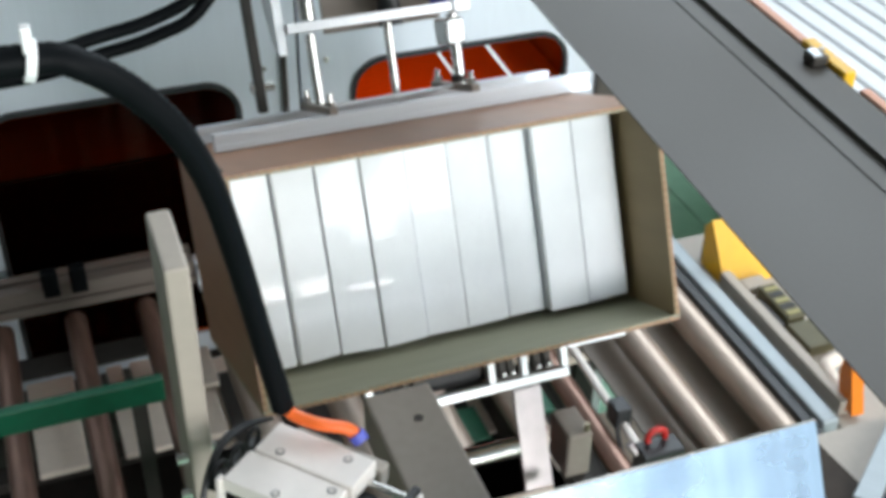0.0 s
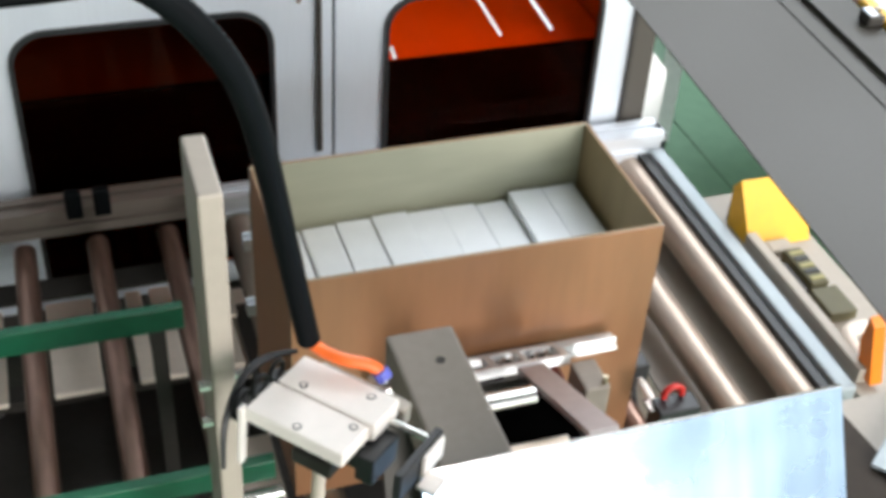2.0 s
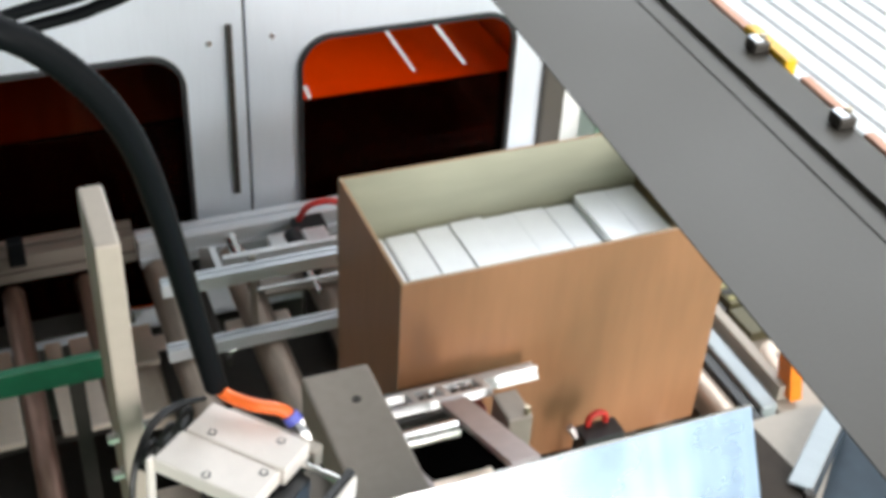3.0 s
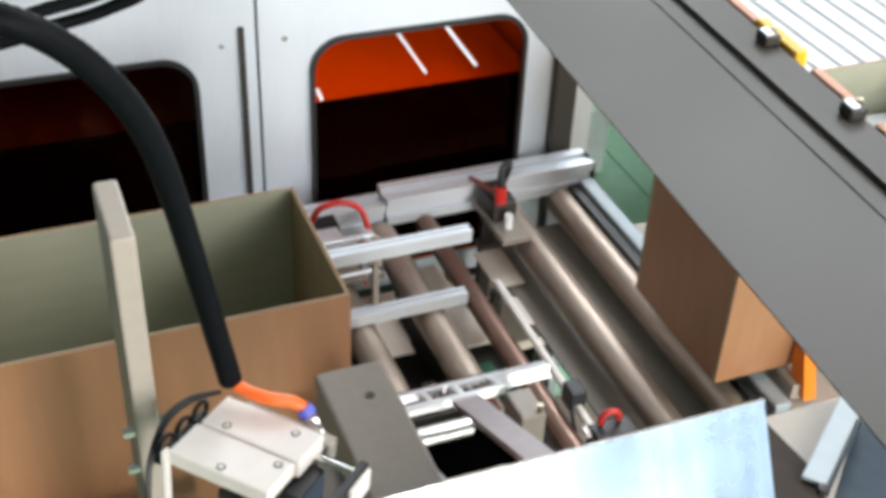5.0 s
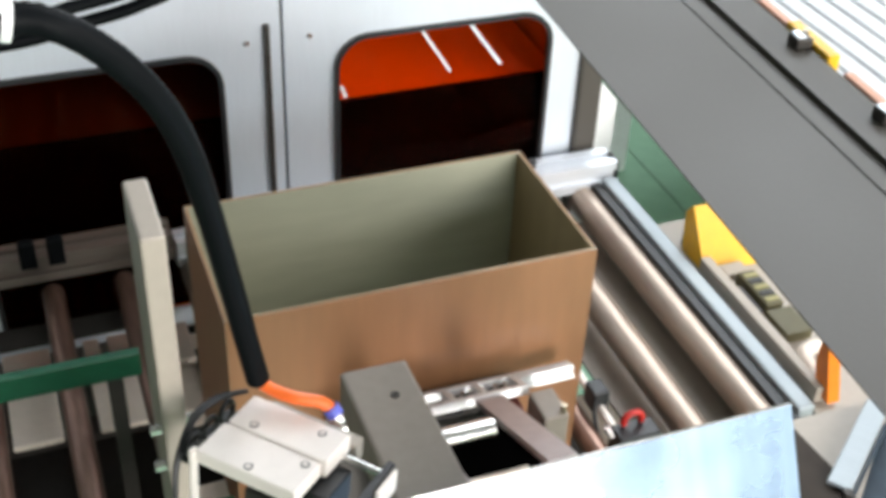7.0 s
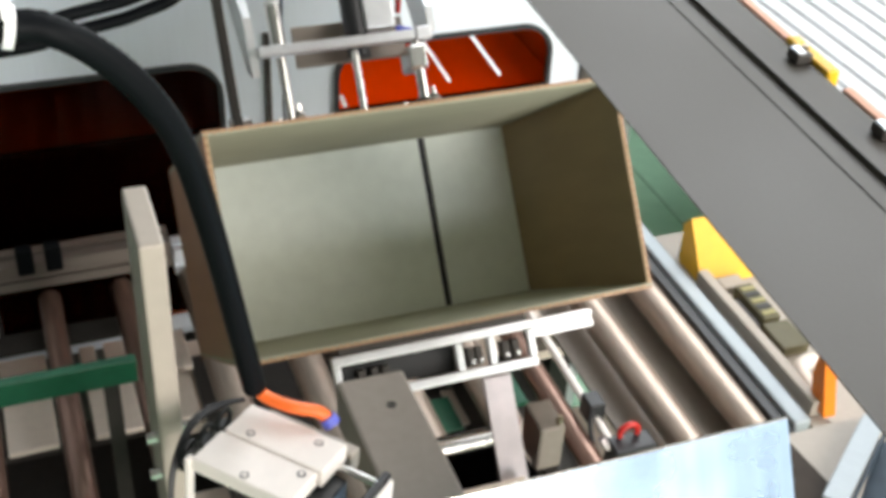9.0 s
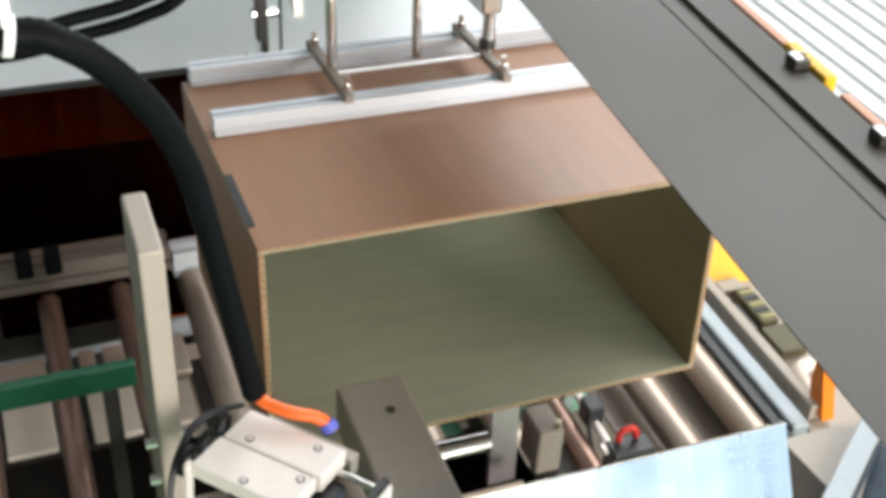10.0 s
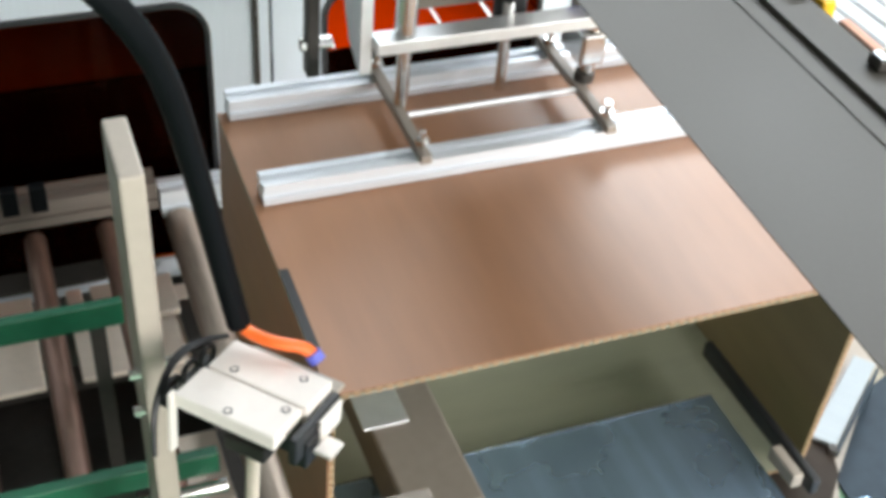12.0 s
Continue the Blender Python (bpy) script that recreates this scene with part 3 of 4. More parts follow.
def cylinder():
    c = thing("pneumatic_cylinder", "compact white pneumatic cylinder with an orange air hose", "pneumatic cylinder", m=CYL)
    part("body", bx((-0.058, 0.001, 0.008), (0.060, 0.050, 0.030), 0.002), M_IVORY, c)
    part("body", bx((-0.062, -0.050, 0.010), (0.055, 0.0, 0.0275), 0.002), M_IVORY, c)
    for x, y, z in ((-0.032, 0.010, 0.030), (0.034, 0.036, 0.030), (-0.004, -0.042, 0.0275), (0.042, -0.010, 0.0275)):
        s = part("screw_hole", rd((x, y, z - 0.001), (x, y, z + 0.0004), 0.0048, 12), M_DARK, c)
        part("screw", rd((x, y, z), (x, y, z + 0.0008), 0.0030, 10), M_IVORY, s)
    part("back_plate", bx((-0.045, 0.0505, -0.01), (0.066, 0.068, 0.016), 0.002), M_BEIGE, c)
    part("end_lug", bx((-0.068, -0.054, -0.05), (-0.0625, -0.044, 0.026), 0.001), M_IVORY, c)
    part("lower_block", bx((-0.045, 0.0, -0.04), (0.048, 0.046, 0.0075), 0.002), M_BLACK, c, "black lower block")
    part("slide_block", bx((0.0525, -0.02, -0.03), (0.074, 0.03, 0.004), 0.002), M_BLACK, c, "black slide block")
    part("clip_frame", bx((-0.092, -0.038, -0.012), (-0.0745, 0.05, -0.004), 0.002), M_BLACK, c, "black cable clip")
    for y in (-0.025, 0.005, 0.035):
        part("clip_loop", lambda bm, y=y: tube(bm, [(-0.083, y + 0.012 * math.cos(q), 0.006 + 0.012 * math.sin(q)) for q in [radians(30 * k) for k in range(13)]], 0.0028, 8), M_BLACK, c, smooth=True)
    for k in range(2):
        part("cable", lambda bm, k=k: tube(bm, [(-0.07, 0.055, 0.026), (-0.088 - 0.005 * k, 0.03, 0.024), (-0.092 - 0.004 * k, -0.01, 0.022), (-0.088, -0.045 - 0.004 * k, -0.01), (-0.08, -0.06, -0.06)], 0.0026, 8), M_BLACK, c, smooth=True)
    slide = part("piston_rod", rd((0.03, 0.034, 0.012), (0.1045, 0.034, 0.012), 0.0042), M_CHROME, c, smooth=True)
    part("rod_plate", bx((0.105, -0.036, -0.014), (0.114, 0.048, 0.020), 0.002), M_BLACK, slide, "black rod end plate")
    part("plate_screw", rd((0.104, 0.030, 0.016), (0.1048, 0.030, 0.016), 0.0025, 8), M_ALU, slide)
    part("end_bracket", bx((0.1145, 0.004, -0.012), (0.119, 0.044, 0.016), 0.001), M_IVORY, slide)
    part("bracket_foot", bx((0.1195, -0.012, -0.012), (0.140, 0.014, -0.007), 0.001), M_IVORY, slide)
    part("support_arm", bx((-0.03, -0.012, -0.06), (0.02, 0.02, -0.041), 0.003), M_DARK, c)
    part("support_leg", rd((0.0, 0.0, -1.917), (0.0, 0.0, -0.061), 0.0075, 14), M_CREAM, c, "slim cream support rod", True)
    return slide


def hoses():
    h = thing("corrugated_hose", "thick black corrugated cable hose looping down to the cylinder", "hose")
    pts = [(-0.35, 0.39, 1.485), (-0.19, 0.47, 1.53), (-0.076, 0.529, 1.548), (0.002, 0.542, 1.547), (0.026, 0.542, 1.540), (0.050, 0.548, 1.5165), (0.069, 0.554, 1.486), (0.0825, 0.567, 1.447), (0.0926, 0.580, 1.399), (0.103, 0.591, 1.339), (0.1115, 0.597, 1.287), (0.118, 0.598, 1.248)]
    part("tube", lambda bm: tube(bm, pts, 0.0080, 14, 0.0005, 0.0024), M_RUBBER, h, smooth=True)
    part("cable_tie", lambda bm: tube(bm, [(0.001, 0.542, 1.547), (0.0055, 0.542, 1.546)], 0.0103, 14), M_WHITE, h, "white cable tie")
    part("tie_head", bx((0.001, 0.534, 1.553), (0.006, 0.540, 1.566), 0.0008), M_WHITE, h)
    part("orange_hose", lambda bm: tube(bm, [(0.118, 0.598, 1.250), (0.1235, 0.592, 1.2445), (0.137, 0.581, 1.242), (0.153, 0.576, 1.238), (0.1595, 0.573, 1.233)], 0.0044, 12, 0, 0.004), M_ORANGE, h, "short orange air hose", True)
    part("fitting", rd((0.1595, 0.573, 1.2335), (0.1625, 0.570, 1.2285), 0.0058, 14), M_BLUE, h, "blue push-in fitting", True)
    for k, dz in enumerate((0.0, 0.018)):
        c = thing("power_cable", "thin black cable sagging in front of the cabinet", "cable", "cables in front of the cabinet")
        part("sheath", lambda bm, dz=dz: tube(bm, [(-0.2, 1.02, 1.30), (0.0, 1.08, 1.272 + dz), (0.068, 1.1, 1.274 + dz), (0.127, 1.1, 1.286 + dz), (0.175, 1.1, 1.312 + dz), (0.24, 1.13, 1.40), (0.3, 1.2, 1.55), (0.4, 1.618, 1.7)], 0.0065), M_RUBBER, c, smooth=True)
    s = thing("hose_stand", "dark steel stand that carries the hose", "stand")
    part("pole", bx((-0.37, 0.37, 0.0), (-0.33, 0.41, 1.476)), M_DARK, s)


guide_post()
guide_rails()
rod_slide = cylinder()
hoses()


def bearing_block():
    k = thing("mouth_block", "grey-brown lacquered block beside the carton's mouth", "machine part")
    part("housing", bx((0.219, 0.536, 1.044), (0.279, 0.757, 1.090), 0.003), M_PUTTY, k)
    part("plug", rd((0.2555, 0.716, 1.0895), (0.2555, 0.716, 1.0908), 0.004, 12), M_DARK, k)
    part("arm", bx((0.140, 0.541, 1.046), (0.2188, 0.556, 1.084), 0.001), M_PUTTY, k)
    part("arm", bx((0.140, 0.4205, 1.046), (0.155, 0.5408, 1.084), 0.001), M_PUTTY, k)
    part("foot_plate", bx((0.12, 0.36, 1.19), (0.20, 0.46, 1.2145), 0.002), M_PUTTY, k)
    part("column", bx((0.14, 0.38, 0.0), (0.17, 0.42, 1.19)), M_DARK, k)
    b = thing("bearing_frame", "painted bearing frame with a bright shaft for the tilting fork", "machine part")
    part("bearing", bx((0.300, 0.82, 0.80), (0.330, 0.90, 0.90), 0.004), M_PUTTY, b)
    part("bearing_column", bx((0.305, 0.84, 0.0), (0.325, 0.88, 0.80)), M_DARK, b)
    part("red_side", bx((0.342, 0.70, 0.80), (0.358, 0.915, 0.872), 0.002), M_REDST, b, "red-brown painted inner bracket")
    part("shaft", rd((0.3585, 0.861, 0.868), (0.419, 0.861, 0.868), 0.0115, 18), M_CHROME, b, "bright steel shaft", True)
    part("shaft", rd((0.363, 0.81, 0.845), (0.44, 0.81, 0.845), 0.006, 18), M_CREAM, b, smooth=True)
    part("red_lug", bx((0.455, 0.905, 0.81), (0.478, 0.935, 0.838), 0.002), M_REDST, b, "red-brown painted lug")
    # added black sheet that makes the space between the arms dark
    part("dark_gap_sheet", bx((0.359, 0.70, 0.80), (0.475, 0.935, 0.808)), M_PITCH, b, "black sheet for the dark gap between the arms")
    part("lower_tray", bx((0.363, 0.68, 0.70), (0.55, 0.90, 0.71)), M_DARK, b)
    part("end_bearing", bx((0.480, 0.858, 0.80), (0.510, 0.905, 0.862), 0.003), M_PUTTY, b, "grey bearing at the shaft's end")
    part("end_column", bx((0.49, 0.85, 0.0), (0.51, 0.89, 0.799)), M_DARK, b)
    part("grease_nipple", rd((0.504, 0.864, 0.8622), (0.504, 0.864, 0.872), 0.0035, 8), M_BOLT, b)
    v = thing("air_valve", "black pneumatic valve with a red ring", "valve")
    part("body", bx((0.60, 0.885, 0.725), (0.655, 0.915, 0.765), 0.003), M_BLACK, v)
    part("pipe", rd((0.63, 0.9, 0.0), (0.63, 0.9, 0.725), 0.008), M_DARK, v)
    part("red_ring", lambda bm: tube(bm, [(0.626 + 0.012 * math.cos(a), 0.908, 0.772 + 0.012 * math.sin(a)) for a in [radians(20 * k) for k in range(-1, 11)]], 0.004, 10), M_RED, v, "red plastic ring", True)
    part("nozzle", rd((0.60, 0.905, 0.755), (0.592, 0.912, 0.768), 0.005), M_ARM, v)
    s = thing("sensor_rod", "slim cream rod along the rollers with a black sensor clip", "sensor")
    part("rod", rd((0.664, 0.95, 0.655), (0.673, 1.335, 0.655), 0.006), M_IVORY, s, smooth=True)
    for y in (0.96, 1.325):
        part("rod_holder", bx((0.660, y - 0.006, 0.581), (0.676, y + 0.006, 0.650), 0.002), M_DARK, s)
    part("sensor", bx((0.654, 1.045, 0.648), (0.678, 1.075, 0.682), 0.003), M_BLACK, s, "black sensor clip")
    part("sensor_cable", lambda bm: tube(bm, [(0.66, 1.05, 0.67), (0.65, 1.03, 0.655), (0.652, 1.0, 0.62), (0.66, 0.97, 0.59)], 0.003, 8), M_BLACK, s, smooth=True)


bearing_block()


def rear_valves():
    v = thing("valve_block", "pneumatic valve block with red air hoses behind the rollers", "valve")
    part("plate", bx((0.72, 1.42, 0.652), (0.77, 1.545, 0.664), 0.002), M_PUTTY, v)
    part("body", bx((0.725, 1.47, 0.6645), (0.765, 1.54, 0.70), 0.003), M_DARK, v)
    part("red_elbow", rd((0.736, 1.475, 0.7), (0.736, 1.475, 0.728), 0.010), M_RED, v, "red elbow fitting", True)
    part("fitting", rd((0.742, 1.45, 0.665), (0.742, 1.45, 0.69), 0.007), M_WHITE, v)
    part("hose", lambda bm: tube(bm, [(0.736, 1.475, 0.728), (0.748, 1.50, 0.745), (0.775, 1.53, 0.73), (0.765, 1.545, 0.66)], 0.006), M_BLACK, v, smooth=True)
    part("red_rod", rd((0.715, 1.55, 0.705), (0.735, 1.48, 0.71), 0.004), M_REDST, v)
    part("leg", bx((0.735, 1.53, 0.0), (0.755, 1.545, 0.652)), M_DARK, v)
    w = thing("valve_block", "pneumatic valve with a looped red air hose", "valve")
    part("body", bx((0.43, 1.51, 0.645), (0.48, 1.548, 0.685), 0.003), M_BLACK, w)
    part("plate", bx((0.39, 1.515, 0.645), (0.425, 1.548, 0.66), 0.002), M_ALUP, w)
    part("red_hose", lambda bm: tube(bm, [(0.44, 1.535, 0.686), (0.452, 1.525, 0.715), (0.485, 1.52, 0.722), (0.515, 1.515, 0.705), (0.525, 1.49, 0.66)], 0.005), M_RED, w, "looped red air hose", True)
    part("leg", bx((0.445, 1.52, 0.0), (0.465, 1.54, 0.645)), M_DARK, w)


rear_valves()


# ---- infeed side: chute sheets in front of the box's mouth ----
def chute():
    s = thing("chute_side", "folded beige chute side with a bright slanted edge strip", "chute")
    part("sheet", lambda bm: prism(bm, [(0.596, 0.50), (0.622, 0.545), (0.725, 0.64), (0.725, 0.672), (0.632, 0.672), (0.570, 0.545), (0.570, 0.50)], "z", 0.980, 0.984), M_BEIGE, s, "beige lacquered sheet")
    part("dark_edge", lambda bm: prism(bm, [(0.548, 0.47), (0.622, 0.545), (0.640, 0.590), (0.632, 0.671), (0.5485, 0.56)], "z", 0.9845, 0.990), M_UMBER, s, "dark inner wedge")
    strip = Matrix.Translation((0.677, 0.617, 0.992)) @ pose(0, 0, 0, 0, 0, 38)
    part("edge_strip", bx((-0.064, -0.011, 0.0), (0.064, 0.011, 0.004), 0.001), M_PALE, s, "bright bluish edge strip", at=strip)
    part("side_panel", lambda bm: prism(bm, [(0.627, 0.45), (0.86, 0.45), (0.86, 0.70), (0.74, 0.65), (0.64, 0.565)], "z", 0.955, 0.960), M_NAVY, s, "dark blue-grey side panel")
    part("fold", bx((-0.064, -0.0155, -0.034), (0.064, -0.0125, 0.0)), M_NAVY, s, at=strip)
    bolt(s, (0.630, 0.568, 0.9905), 0.005, 0.006, material=M_DARK)
    part("stand", bx((0.65, 0.52, 0.0), (0.68, 0.55, 0.954)), M_DARK, s)


chute()


# ---- cartons ----
LEN, DEP, HIG = 0.427, 0.222, 0.33
T = 0.005


def carton(label):
    c = thing("carton", label, "cardboard box", "cartons on the conveyor")
    walls = (("front_wall", (0, 0, 0.004), (LEN, T, HIG)), ("back_wall", (0, DEP - T, 0.004), (LEN, DEP, HIG)),
             ("side_wall", (0, T, 0.004), (T, DEP - T, HIG)), ("side_wall", (LEN - T, T, 0.004), (LEN, DEP - T, HIG)))
    for n, lo, hi in walls:
        k = 1 if n != "side_wall" else 0
        mid = (lo[k] + hi[k]) / 2
        outside = mid < (LEN if k == 0 else DEP) / 2
        a_hi, b_lo = list(hi), list(lo)
        a_hi[k] = b_lo[k] = mid
        # side walls take the darker inside, their shade being in the colour
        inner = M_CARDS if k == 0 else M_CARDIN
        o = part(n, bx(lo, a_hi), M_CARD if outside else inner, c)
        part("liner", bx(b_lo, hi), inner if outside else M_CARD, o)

        # fluting that shows on the cut upper edge
        def flutes(bm, lo=lo, hi=hi, k=k):
            j = 1 - k
            n_f = int((hi[j] - lo[j]) / 0.0075)
            for i in range(n_f):
                a = lo[j] + 0.002 + i * 0.0075
                p, q = [0, 0, HIG], [0, 0, HIG + 0.0012]
                p[j], q[j] = a, a + 0.0042
                p[k], q[k] = lo[k] + 0.0008, hi[k] - 0.0008
                box(bm, p, q)
        part("cut_edge", flutes, M_FLUTE, o, "fluted cut edge of the board")
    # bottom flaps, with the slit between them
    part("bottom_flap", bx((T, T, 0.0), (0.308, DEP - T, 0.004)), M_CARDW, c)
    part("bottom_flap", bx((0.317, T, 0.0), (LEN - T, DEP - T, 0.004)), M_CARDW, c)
    # added black backing, gives the open slit its darkness
    part("slit_backing", bx((0.294, T, -0.0012), (0.331, DEP - T, -0.0002)), M_BLACK, c, "black strip that darkens the slit")
    # slot cut where side flap meets
    part("slot", bx((-0.0006, DEP + 0.0002, HIG - 0.125), (0.0065, DEP + 0.0012, HIG - 0.035)), M_BLACK, c, "dark slot cut near the edge")
    return c


full_carton = carton("brown corrugated carton filled with white wrapped packs")
empty_carton = carton("open empty brown corrugated carton")


def fill():
    rnd = random.Random(4)
    n = 9
    w = (LEN - 2 * T - 0.014) / n
    for i in range(n):
        x = T + 0.006 + i * w + rnd.uniform(-0.0006, 0.0006)
        top = 0.239 + rnd.uniform(-0.003, 0.003) + (0.006 if i >= 7 else 0)

        def pack(bm, x=x, top=top, i=i):
            gap = 0.0003 if i not in (0, 1, 6) else 0.0014
            vs = box(bm, (x + gap, T + 0.008, 0.006), (x + w - gap, DEP - T - 0.006, top), 0.0028 if gap > 0.001 else 0.0012)
            for v in bm.verts:
                v.co += Vector((noise.noise(v.co * 30 + Vector((i, 0, 0))) * 0.0012, noise.noise(v.co * 25) * 0.0015, noise.noise(v.co * 28) * 0.0015))
        part("pack", pack, M_PACK, full_carton, "white wrapped pack")


fill()


# ---- tilting fork, turning on the shaft (its own space: shaft along x through the origin) ----
def tilting_fork():
    f = thing("tilting_fork", "aluminium tilting fork with two arms and a slotted cross frame", "machine part")
    for x0, x1 in ((0.314, 0.3405), (0.421, 0.452)):
        part("arm", lambda bm, x0=x0, x1=x1: prism(bm, [(-0.14, -0.004), (0.054, -0.004), (0.0575, 0.0), (0.054, 0.0035), (-0.136, 0.0035)], "x", x0, x1), M_ARM, f, "flat worn steel arm")
    part("cross_bar", bx((0.262, 0.098, -0.005), (0.486, 0.108, 0.006), 0.001), M_ALUP, f)
    part("cross_bar", bx((0.262, 0.058, -0.005), (0.486, 0.068, 0.006), 0.001), M_ALUP, f)
    part("back_plate", bx((0.272, 0.069, -0.016), (0.410, 0.097, -0.012), 0.0008), M_BLACK, f, "black mounting plate")
    part("pad_plate", bx((0.27, 0.1085, -0.165), (0.48, 0.118, 0.004), 0.001), M_DARK, f)
    for x in (0.262, 0.395, 0.432, 0.478):
        part("end_plate", bx((x, 0.0685, -0.005), (x + 0.008, 0.0975, 0.006), 0.001), M_ALUP, f)
    for x in (0.292, 0.306, 0.318, 0.412, 0.422, 0.452, 0.464):
        part("clamp", bx((x - 0.004, 0.070, -0.0115), (x + 0.004, 0.090, 0.002), 0.001), M_DARK, f)
        part("screw", rd((x, 0.076, 0.0022), (x, 0.076, 0.008), 0.0026, 8), M_CHROME, f)
    part("rest_bar", lambda bm: profile_bar(bm, "x", (0.487, 0.088, -0.010), (0.556, 0.1065, 0.006)), M_ALUP, f, "short bright profile")
    return f


fork = tilting_fork()
PIVOT = (0.861, 0.879)


# ---- pressing frame (its own space: rails on z = 0, rods upward) ----
def pressing_frame():
    p = thing("pressing_frame", "pressing frame of two aluminium rails, cross bars and steel rods", "machine part")
    for y in (-0.057, 0.057):
        part("rail", lambda bm, y=y: profile_bar(bm, "x", (-0.222, y - 0.010, 0.001), (0.203, y + 0.010, 0.0195)), M_ALU, p, "slotted aluminium rail")
    for x in (-0.095, 0.065):
        part("cross_plate", bx((x - 0.0045, -0.072, 0.0196), (x + 0.0045, 0.07, 0.0275), 0.001), M_PUTTY, p, "grey steel cross plate")
        for y in (-0.057, 0.057):
            part("bolt", rd((x + 0.001, y, 0.0276), (x + 0.001, y, 0.041), 0.0030, 8), M_CHROME, p)
            part("nut", rd((x + 0.001, y, 0.0277), (x + 0.001, y, 0.033), 0.0055, 6), M_CHROME, p)
    part("tie_bar", bx((-0.0902, -0.014, 0.0225), (0.0602, -0.010, 0.0268), 0.001), M_ALUP, p)
    head = part("top_bar", bx((-0.118, -0.012, 0.107), (0.0715, 0.008, 0.118), 0.001), M_ALUP, p, "flat aluminium top bar")
    part("lower_rod", rd((-0.092, 0.0, 0.0277), (-0.092, 0.0, 0.104), 0.0055, 16), M_CHROME, p, smooth=True)
    part("pole", rd((-0.092, 0.0, 0.1192), (-0.092, 0.0, 0.165), 0.0088, 18), M_CHROME, head, "thick steel guide rod", True)
    part("pole_cap", rd((-0.092, 0, 0.1655), (-0.092, 0, 0.171), 0.0095, 18), M_ALUP, head)
    for x, y, r in ((0.0, 0.012, 0.0048), (0.0725, -0.002, 0.0066)):
        part("rod", rd((x, y, 0.02), (x, y, 0.104), r, 14), M_CHROME, p, smooth=True)
    part("corner_block", bx((0.072, -0.014, 0.1045), (0.092, 0.012, 0.1205), 0.002), M_ALUP, head)
    part("rod_foot", rd((0.0715, -0.002, 0.0277), (0.0715, -0.002, 0.036), 0.0085, 16), M_DARK, p, smooth=True)
    part("yoke_arm", lambda bm: prism(bm, [(0.0, 0.085), (0.0, 0.155), (0.055, 0.235), (0.10, 0.235), (0.03, 0.10)], "x", -0.128, -0.1185), M_ALUP, head, "aluminium yoke arm")
    part("yoke_arm", lambda bm: prism(bm, [(0.02, 0.12), (0.02, 0.15), (0.04, 0.20), (0.10, 0.20), (0.07, 0.12)], "x", 0.10, 0.109), M_ALUP, head, "aluminium yoke arm")
    part("yoke_plate", bx((-0.06, 0.06, 0.10), (0.08, 0.068, 0.15), 0.001), M_PUTTY, head)
    part("cylinder_body", rd((0.012, 0.035, 0.10), (0.012, 0.035, 0.20), 0.014, 18), M_BLACK, head, "black air cylinder", True)
    part("cylinder_head", bx((0.022, 0.02, 0.13), (0.06, 0.05, 0.19), 0.003), M_ALUP, head)
    part("fitting", rd((0.062, 0.03, 0.125), (0.085, 0.02, 0.115), 0.008, 14), M_BLUE, head, "blue push-in fitting", True)
    part("red_hose", lambda bm: tube(bm, [(0.03, 0.035, 0.18), (0.06, 0.06, 0.20), (0.09, 0.09, 0.19), (0.1, 0.13, 0.17)], 0.004), M_RED, head, smooth=True)
    part("link_bar", bx((-0.142, 0.10, 0.02), (-0.1305, 0.115, 0.235), 0.002), M_DARK, head, "dark link bar")
    part("link_pin", rd((-0.146, 0.108, 0.05), (-0.119, 0.108, 0.05), 0.006), M_CHROME, head)
    part("knuckle", bx((0.06, -0.012, 0.07), (0.082, 0.03, 0.1), 0.003), M_CHROME, head)
    return p, head


press, press_head = pressing_frame()


# ---- infeed plate, hinged in front of the box's mouth (hinge along x through its origin) ----
def infeed_plate():
    p = thing("infeed_plate", "hinged stainless infeed plate, scratched and reflective", "infeed plate")
    part("sheet", bx((0.1860, 0.0, 0.0), (0.527, 0.121, 0.003), 0.0008), M_STEEL, p)
    part("lip", bx((0.1860, 0.1212, 0.0003), (0.527, 0.1222, 0.0035)), M_CHROME, p, "worn bright edge")
    part("hinge", rd((0.1860, -0.004, 0.0), (0.527, -0.004, 0.0), 0.005, 12), M_CHROME, p)
    t = thing("infeed_table", "stainless infeed table in front of the carton's mouth", "infeed table")
    part("top", bx((0.20, 0.12, 1.022), (0.60, 0.49, 1.030), 0.001), M_STEEL, t)
    for x in (0.22, 0.58):
        part("leg", bx((x - 0.015, 0.14, 0), (x + 0.015, 0.17, 1.022)), M_DARK, t)
    return p


plate = infeed_plate()


def mouth_flaps():
    a = thing("mouth_flap", "small aluminium flap that holds the carton's mouth open", "flap", "mouth flaps")
    part("sheet", bx((0.0, 0.0, 0.0), (0.037, 0.040, 0.002), 0.0006), M_ALUP, a)
    b = thing("mouth_flap", "black flap that holds the carton's side wall open", "flap", "mouth flaps")
    part("bar", bx((0.006, -0.14, 0.0), (0.014, 0.03, 0.016), 0.002), M_BLACK, b)
    part("clip", bx((-0.005, -0.13, 0.0), (0.0055, -0.095, 0.014), 0.002), M_BEIGE, b)
    return a, b


left_flap, right_flap = mouth_flaps()


# ---- what moves ----
def box_pose(x, deg, slide=0.0):
    """The carton turned by deg on the fork's shaft, then slid towards the infeed."""
    a, b = 0.983 - PIVOT[0], 0.650 - PIVOT[1]
    c, s = math.cos(radians(deg)), math.sin(radians(deg))
    return pose(x, PIVOT[0] + a * c - b * s - slide, PIVOT[1] + a * s + b * c, deg)


ON_BACK = pose(LEN / 2 + 0.016, DEP, 0.066, -90)
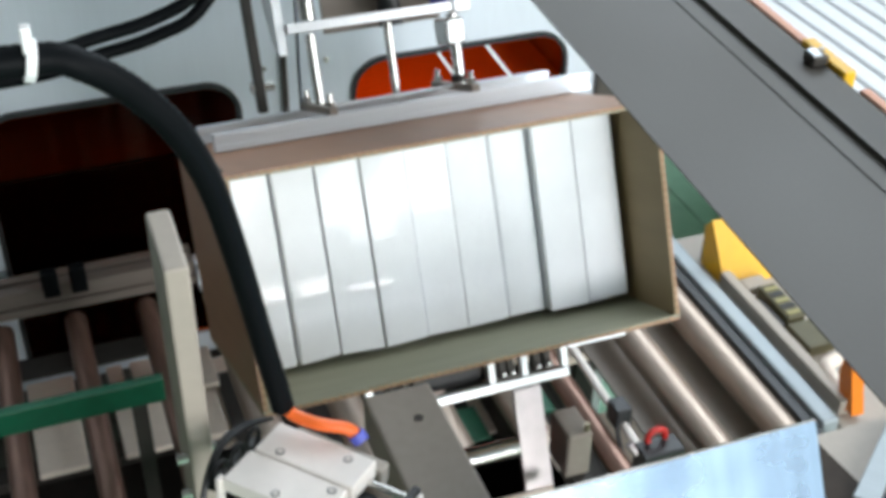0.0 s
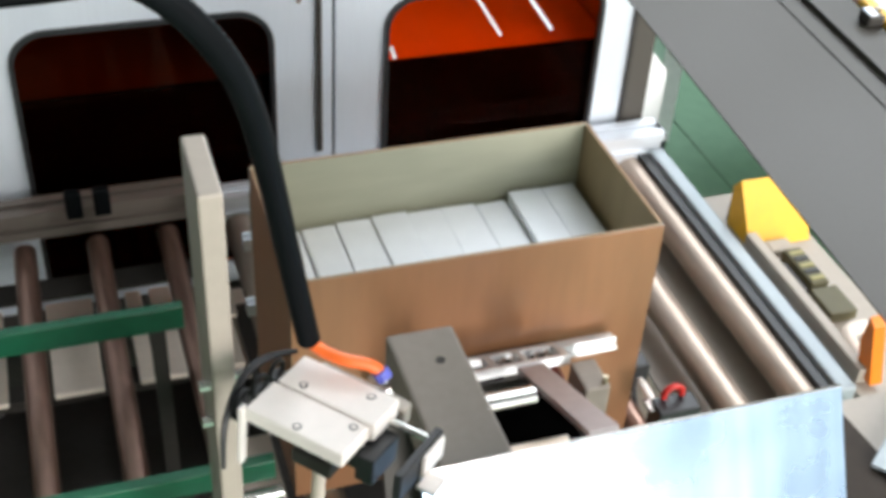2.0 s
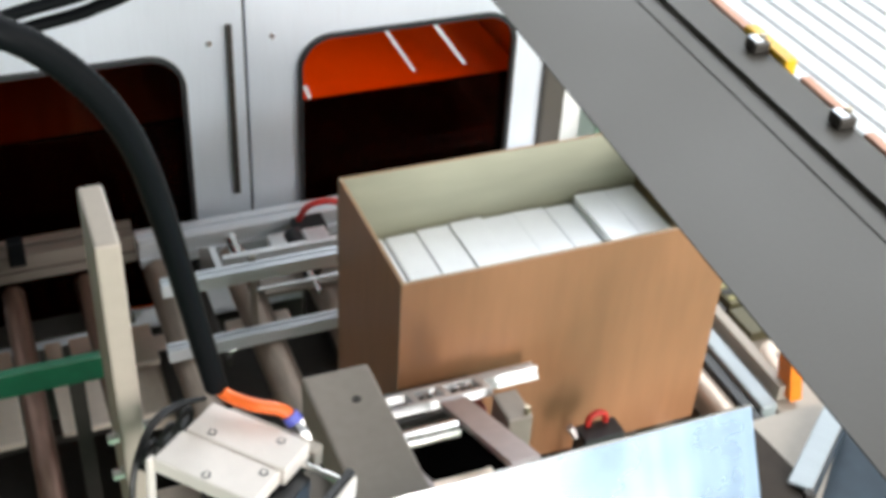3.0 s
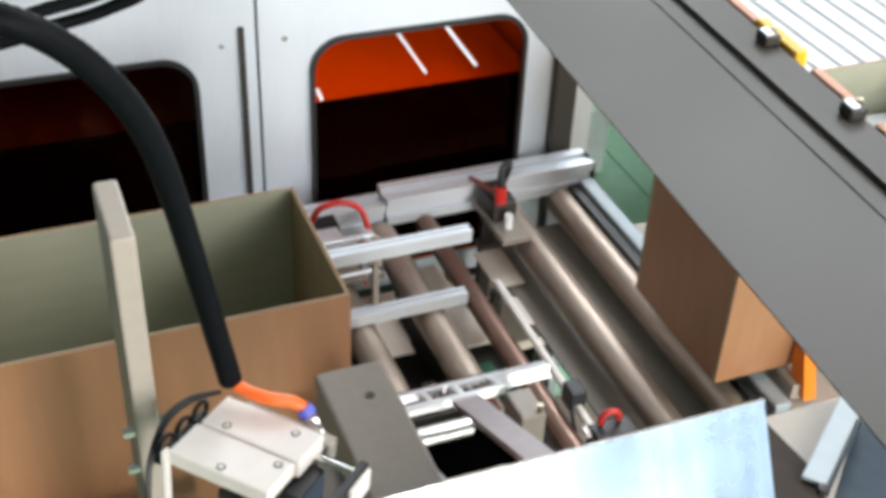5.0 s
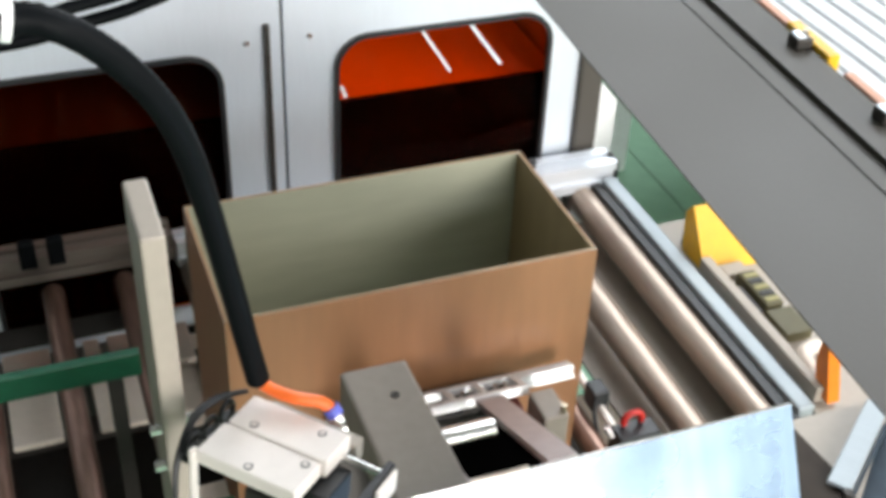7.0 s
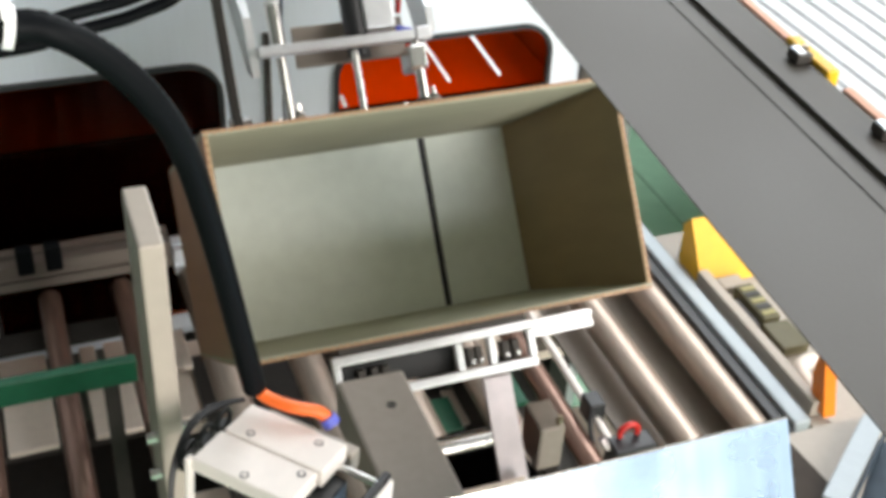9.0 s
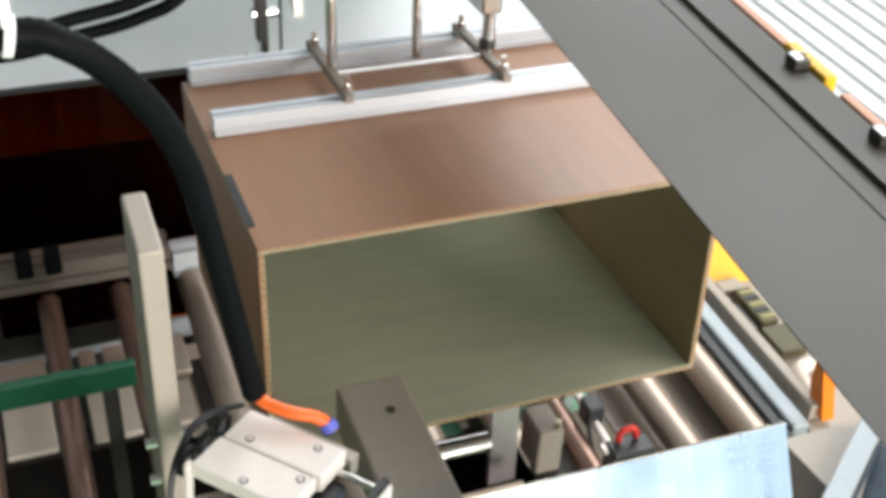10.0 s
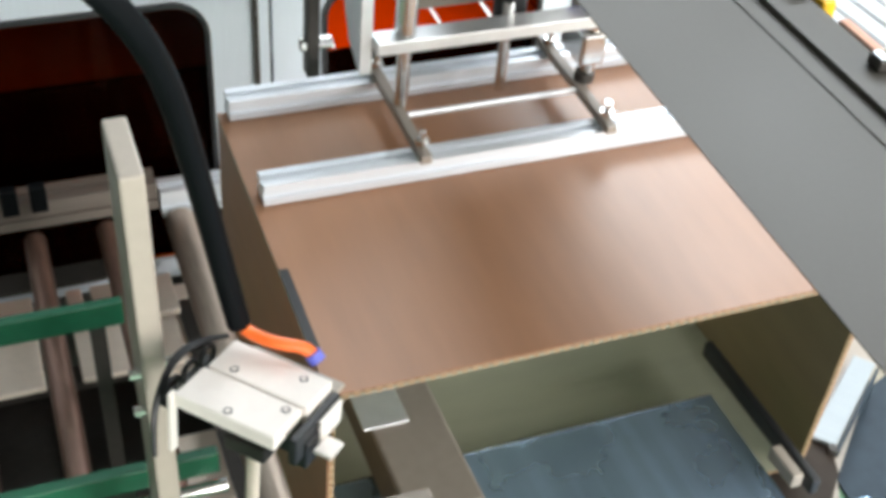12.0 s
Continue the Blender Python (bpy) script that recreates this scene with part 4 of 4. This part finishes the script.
REST = pose(0.41, 1.305, 0.718, -90)


def motions():
    X = 0.163
    down = [(0.0, 65), (0.1, 58), (0.2, 50.5), (0.3, 42), (0.4, 31), (0.5, 20), (0.6, 11), (0.7, 4), (0.8, 0)]
    drive = [(1.0, X - 0.015, 0.015), (1.8, X - 0.012, 0.015), (2.0, X + 0.018, 0.012), (2.5, 0.296, 0.008), (3.0, 0.396, 0.005), (3.6, 0.515, 0.005), (4.8, 0.800, -0.022), (5.0, 0.850, -0.022), (5.2, 0.897, -0.022), (5.4, 0.970, -0.022), (5.5, 1.02, -0.022), (6.0, 1.19, -0.022), (7.0, 1.45, -0.022), (12.0, 1.46, -0.022)]
    lift = {4.8: 0.026, 5.0: 0.026, 5.2: 0.026, 5.4: 0.026, 5.5: 0.026, 6.0: 0.026, 3.6: 0.024}
    walk(full_carton, [(t, box_pose(X - 0.018, d)) for t, d in down] + [(t, pose(0, 0, lift.get(t, 0)) @ box_pose(x, 0, s)) for t, x, s in drive])
    feed = [(0.0, -1.05), (1.9, -1.05), (3.2, -0.50), (4.8, -0.145), (5.0, -0.102), (5.2, -0.06), (5.5, 0.003), (6.0, 0.128), (6.2, X - 0.005), (6.4, X), (7.9, X)]
    up = [(8.2, 14, 0), (8.5, 34, 0), (8.8, 50.5, 0), (9.1, 54, 0), (9.3, 64, 0), (9.5, 72.5, 0), (9.75, 80, 0), (10.0, 86.5, 0), (10.2, 91.5, 0.01), (10.5, 94, 0.07), (10.8, 94, 0.16), (11.0, 93.5, 0.185), (11.5, 93, 0.19), (12.0, 93, 0.195)]
    walk(empty_carton, [(t, box_pose(x, 0)) for t, x in feed] + [(t, box_pose(X - 0.004 * (t < 9.8), d, s)) for t, d, s in up])
    turn = [(t, d) for t, d in down] + [(7.9, 0)] + [(t, min(d, 90)) for t, d, s in up]
    sag = lambda d: d - 24 * max(0, 1 - d / 45)
    walk(fork, [(t, pose(0, PIVOT[0], PIVOT[1], sag(d))) for t, d in turn])
    on = lambda d, s=0.0: box_pose(X, d, s) @ ON_BACK
    walk(press, [(t, on(d)) for t, d in down[:6]] + [(0.65, pose(0, 0.045, 0) @ on(7)), (0.8, REST), (7.6, REST), (7.9, on(0))] + [(t, on(d, s)) for t, d, s in up])
    walk(press_head, [(t, pose(0, 0, z)) for t, z in ((0, 0), (9.6, 0), (10.0, -0.004), (10.5, -0.011), (11.0, -0.021), (12.0, -0.024))])
    walk(plate, [(t, pose(0, 0.5, 1.036, d)) for t, d in ((0, 61), (11.5, 61), (11.6, 2), (12.0, 1))])
    hid, out = pose(0.125, 0.47, 1.155, 0, 0, 0), pose(0.213, 0.624, 1.0912, 0, 0, 0)
    walk(left_flap, [(0, hid), (10.9, hid), (11.1, out), (12.0, out)])
    hid2, out2 = pose(0.545, 0.40, 0.96, 0, 0, 0), pose(0.536, 0.635, 1.045, 0, 0, 0)
    walk(right_flap, [(0, hid2), (11.5, hid2), (11.6, out2), (12.0, out2)])
    walk(rod_slide, [(t, pose(x, 0, 0)) for t, x in ((0, 0), (11.6, 0), (11.8, -0.024), (11.9, -0.040), (12.0, -0.043))])


motions()
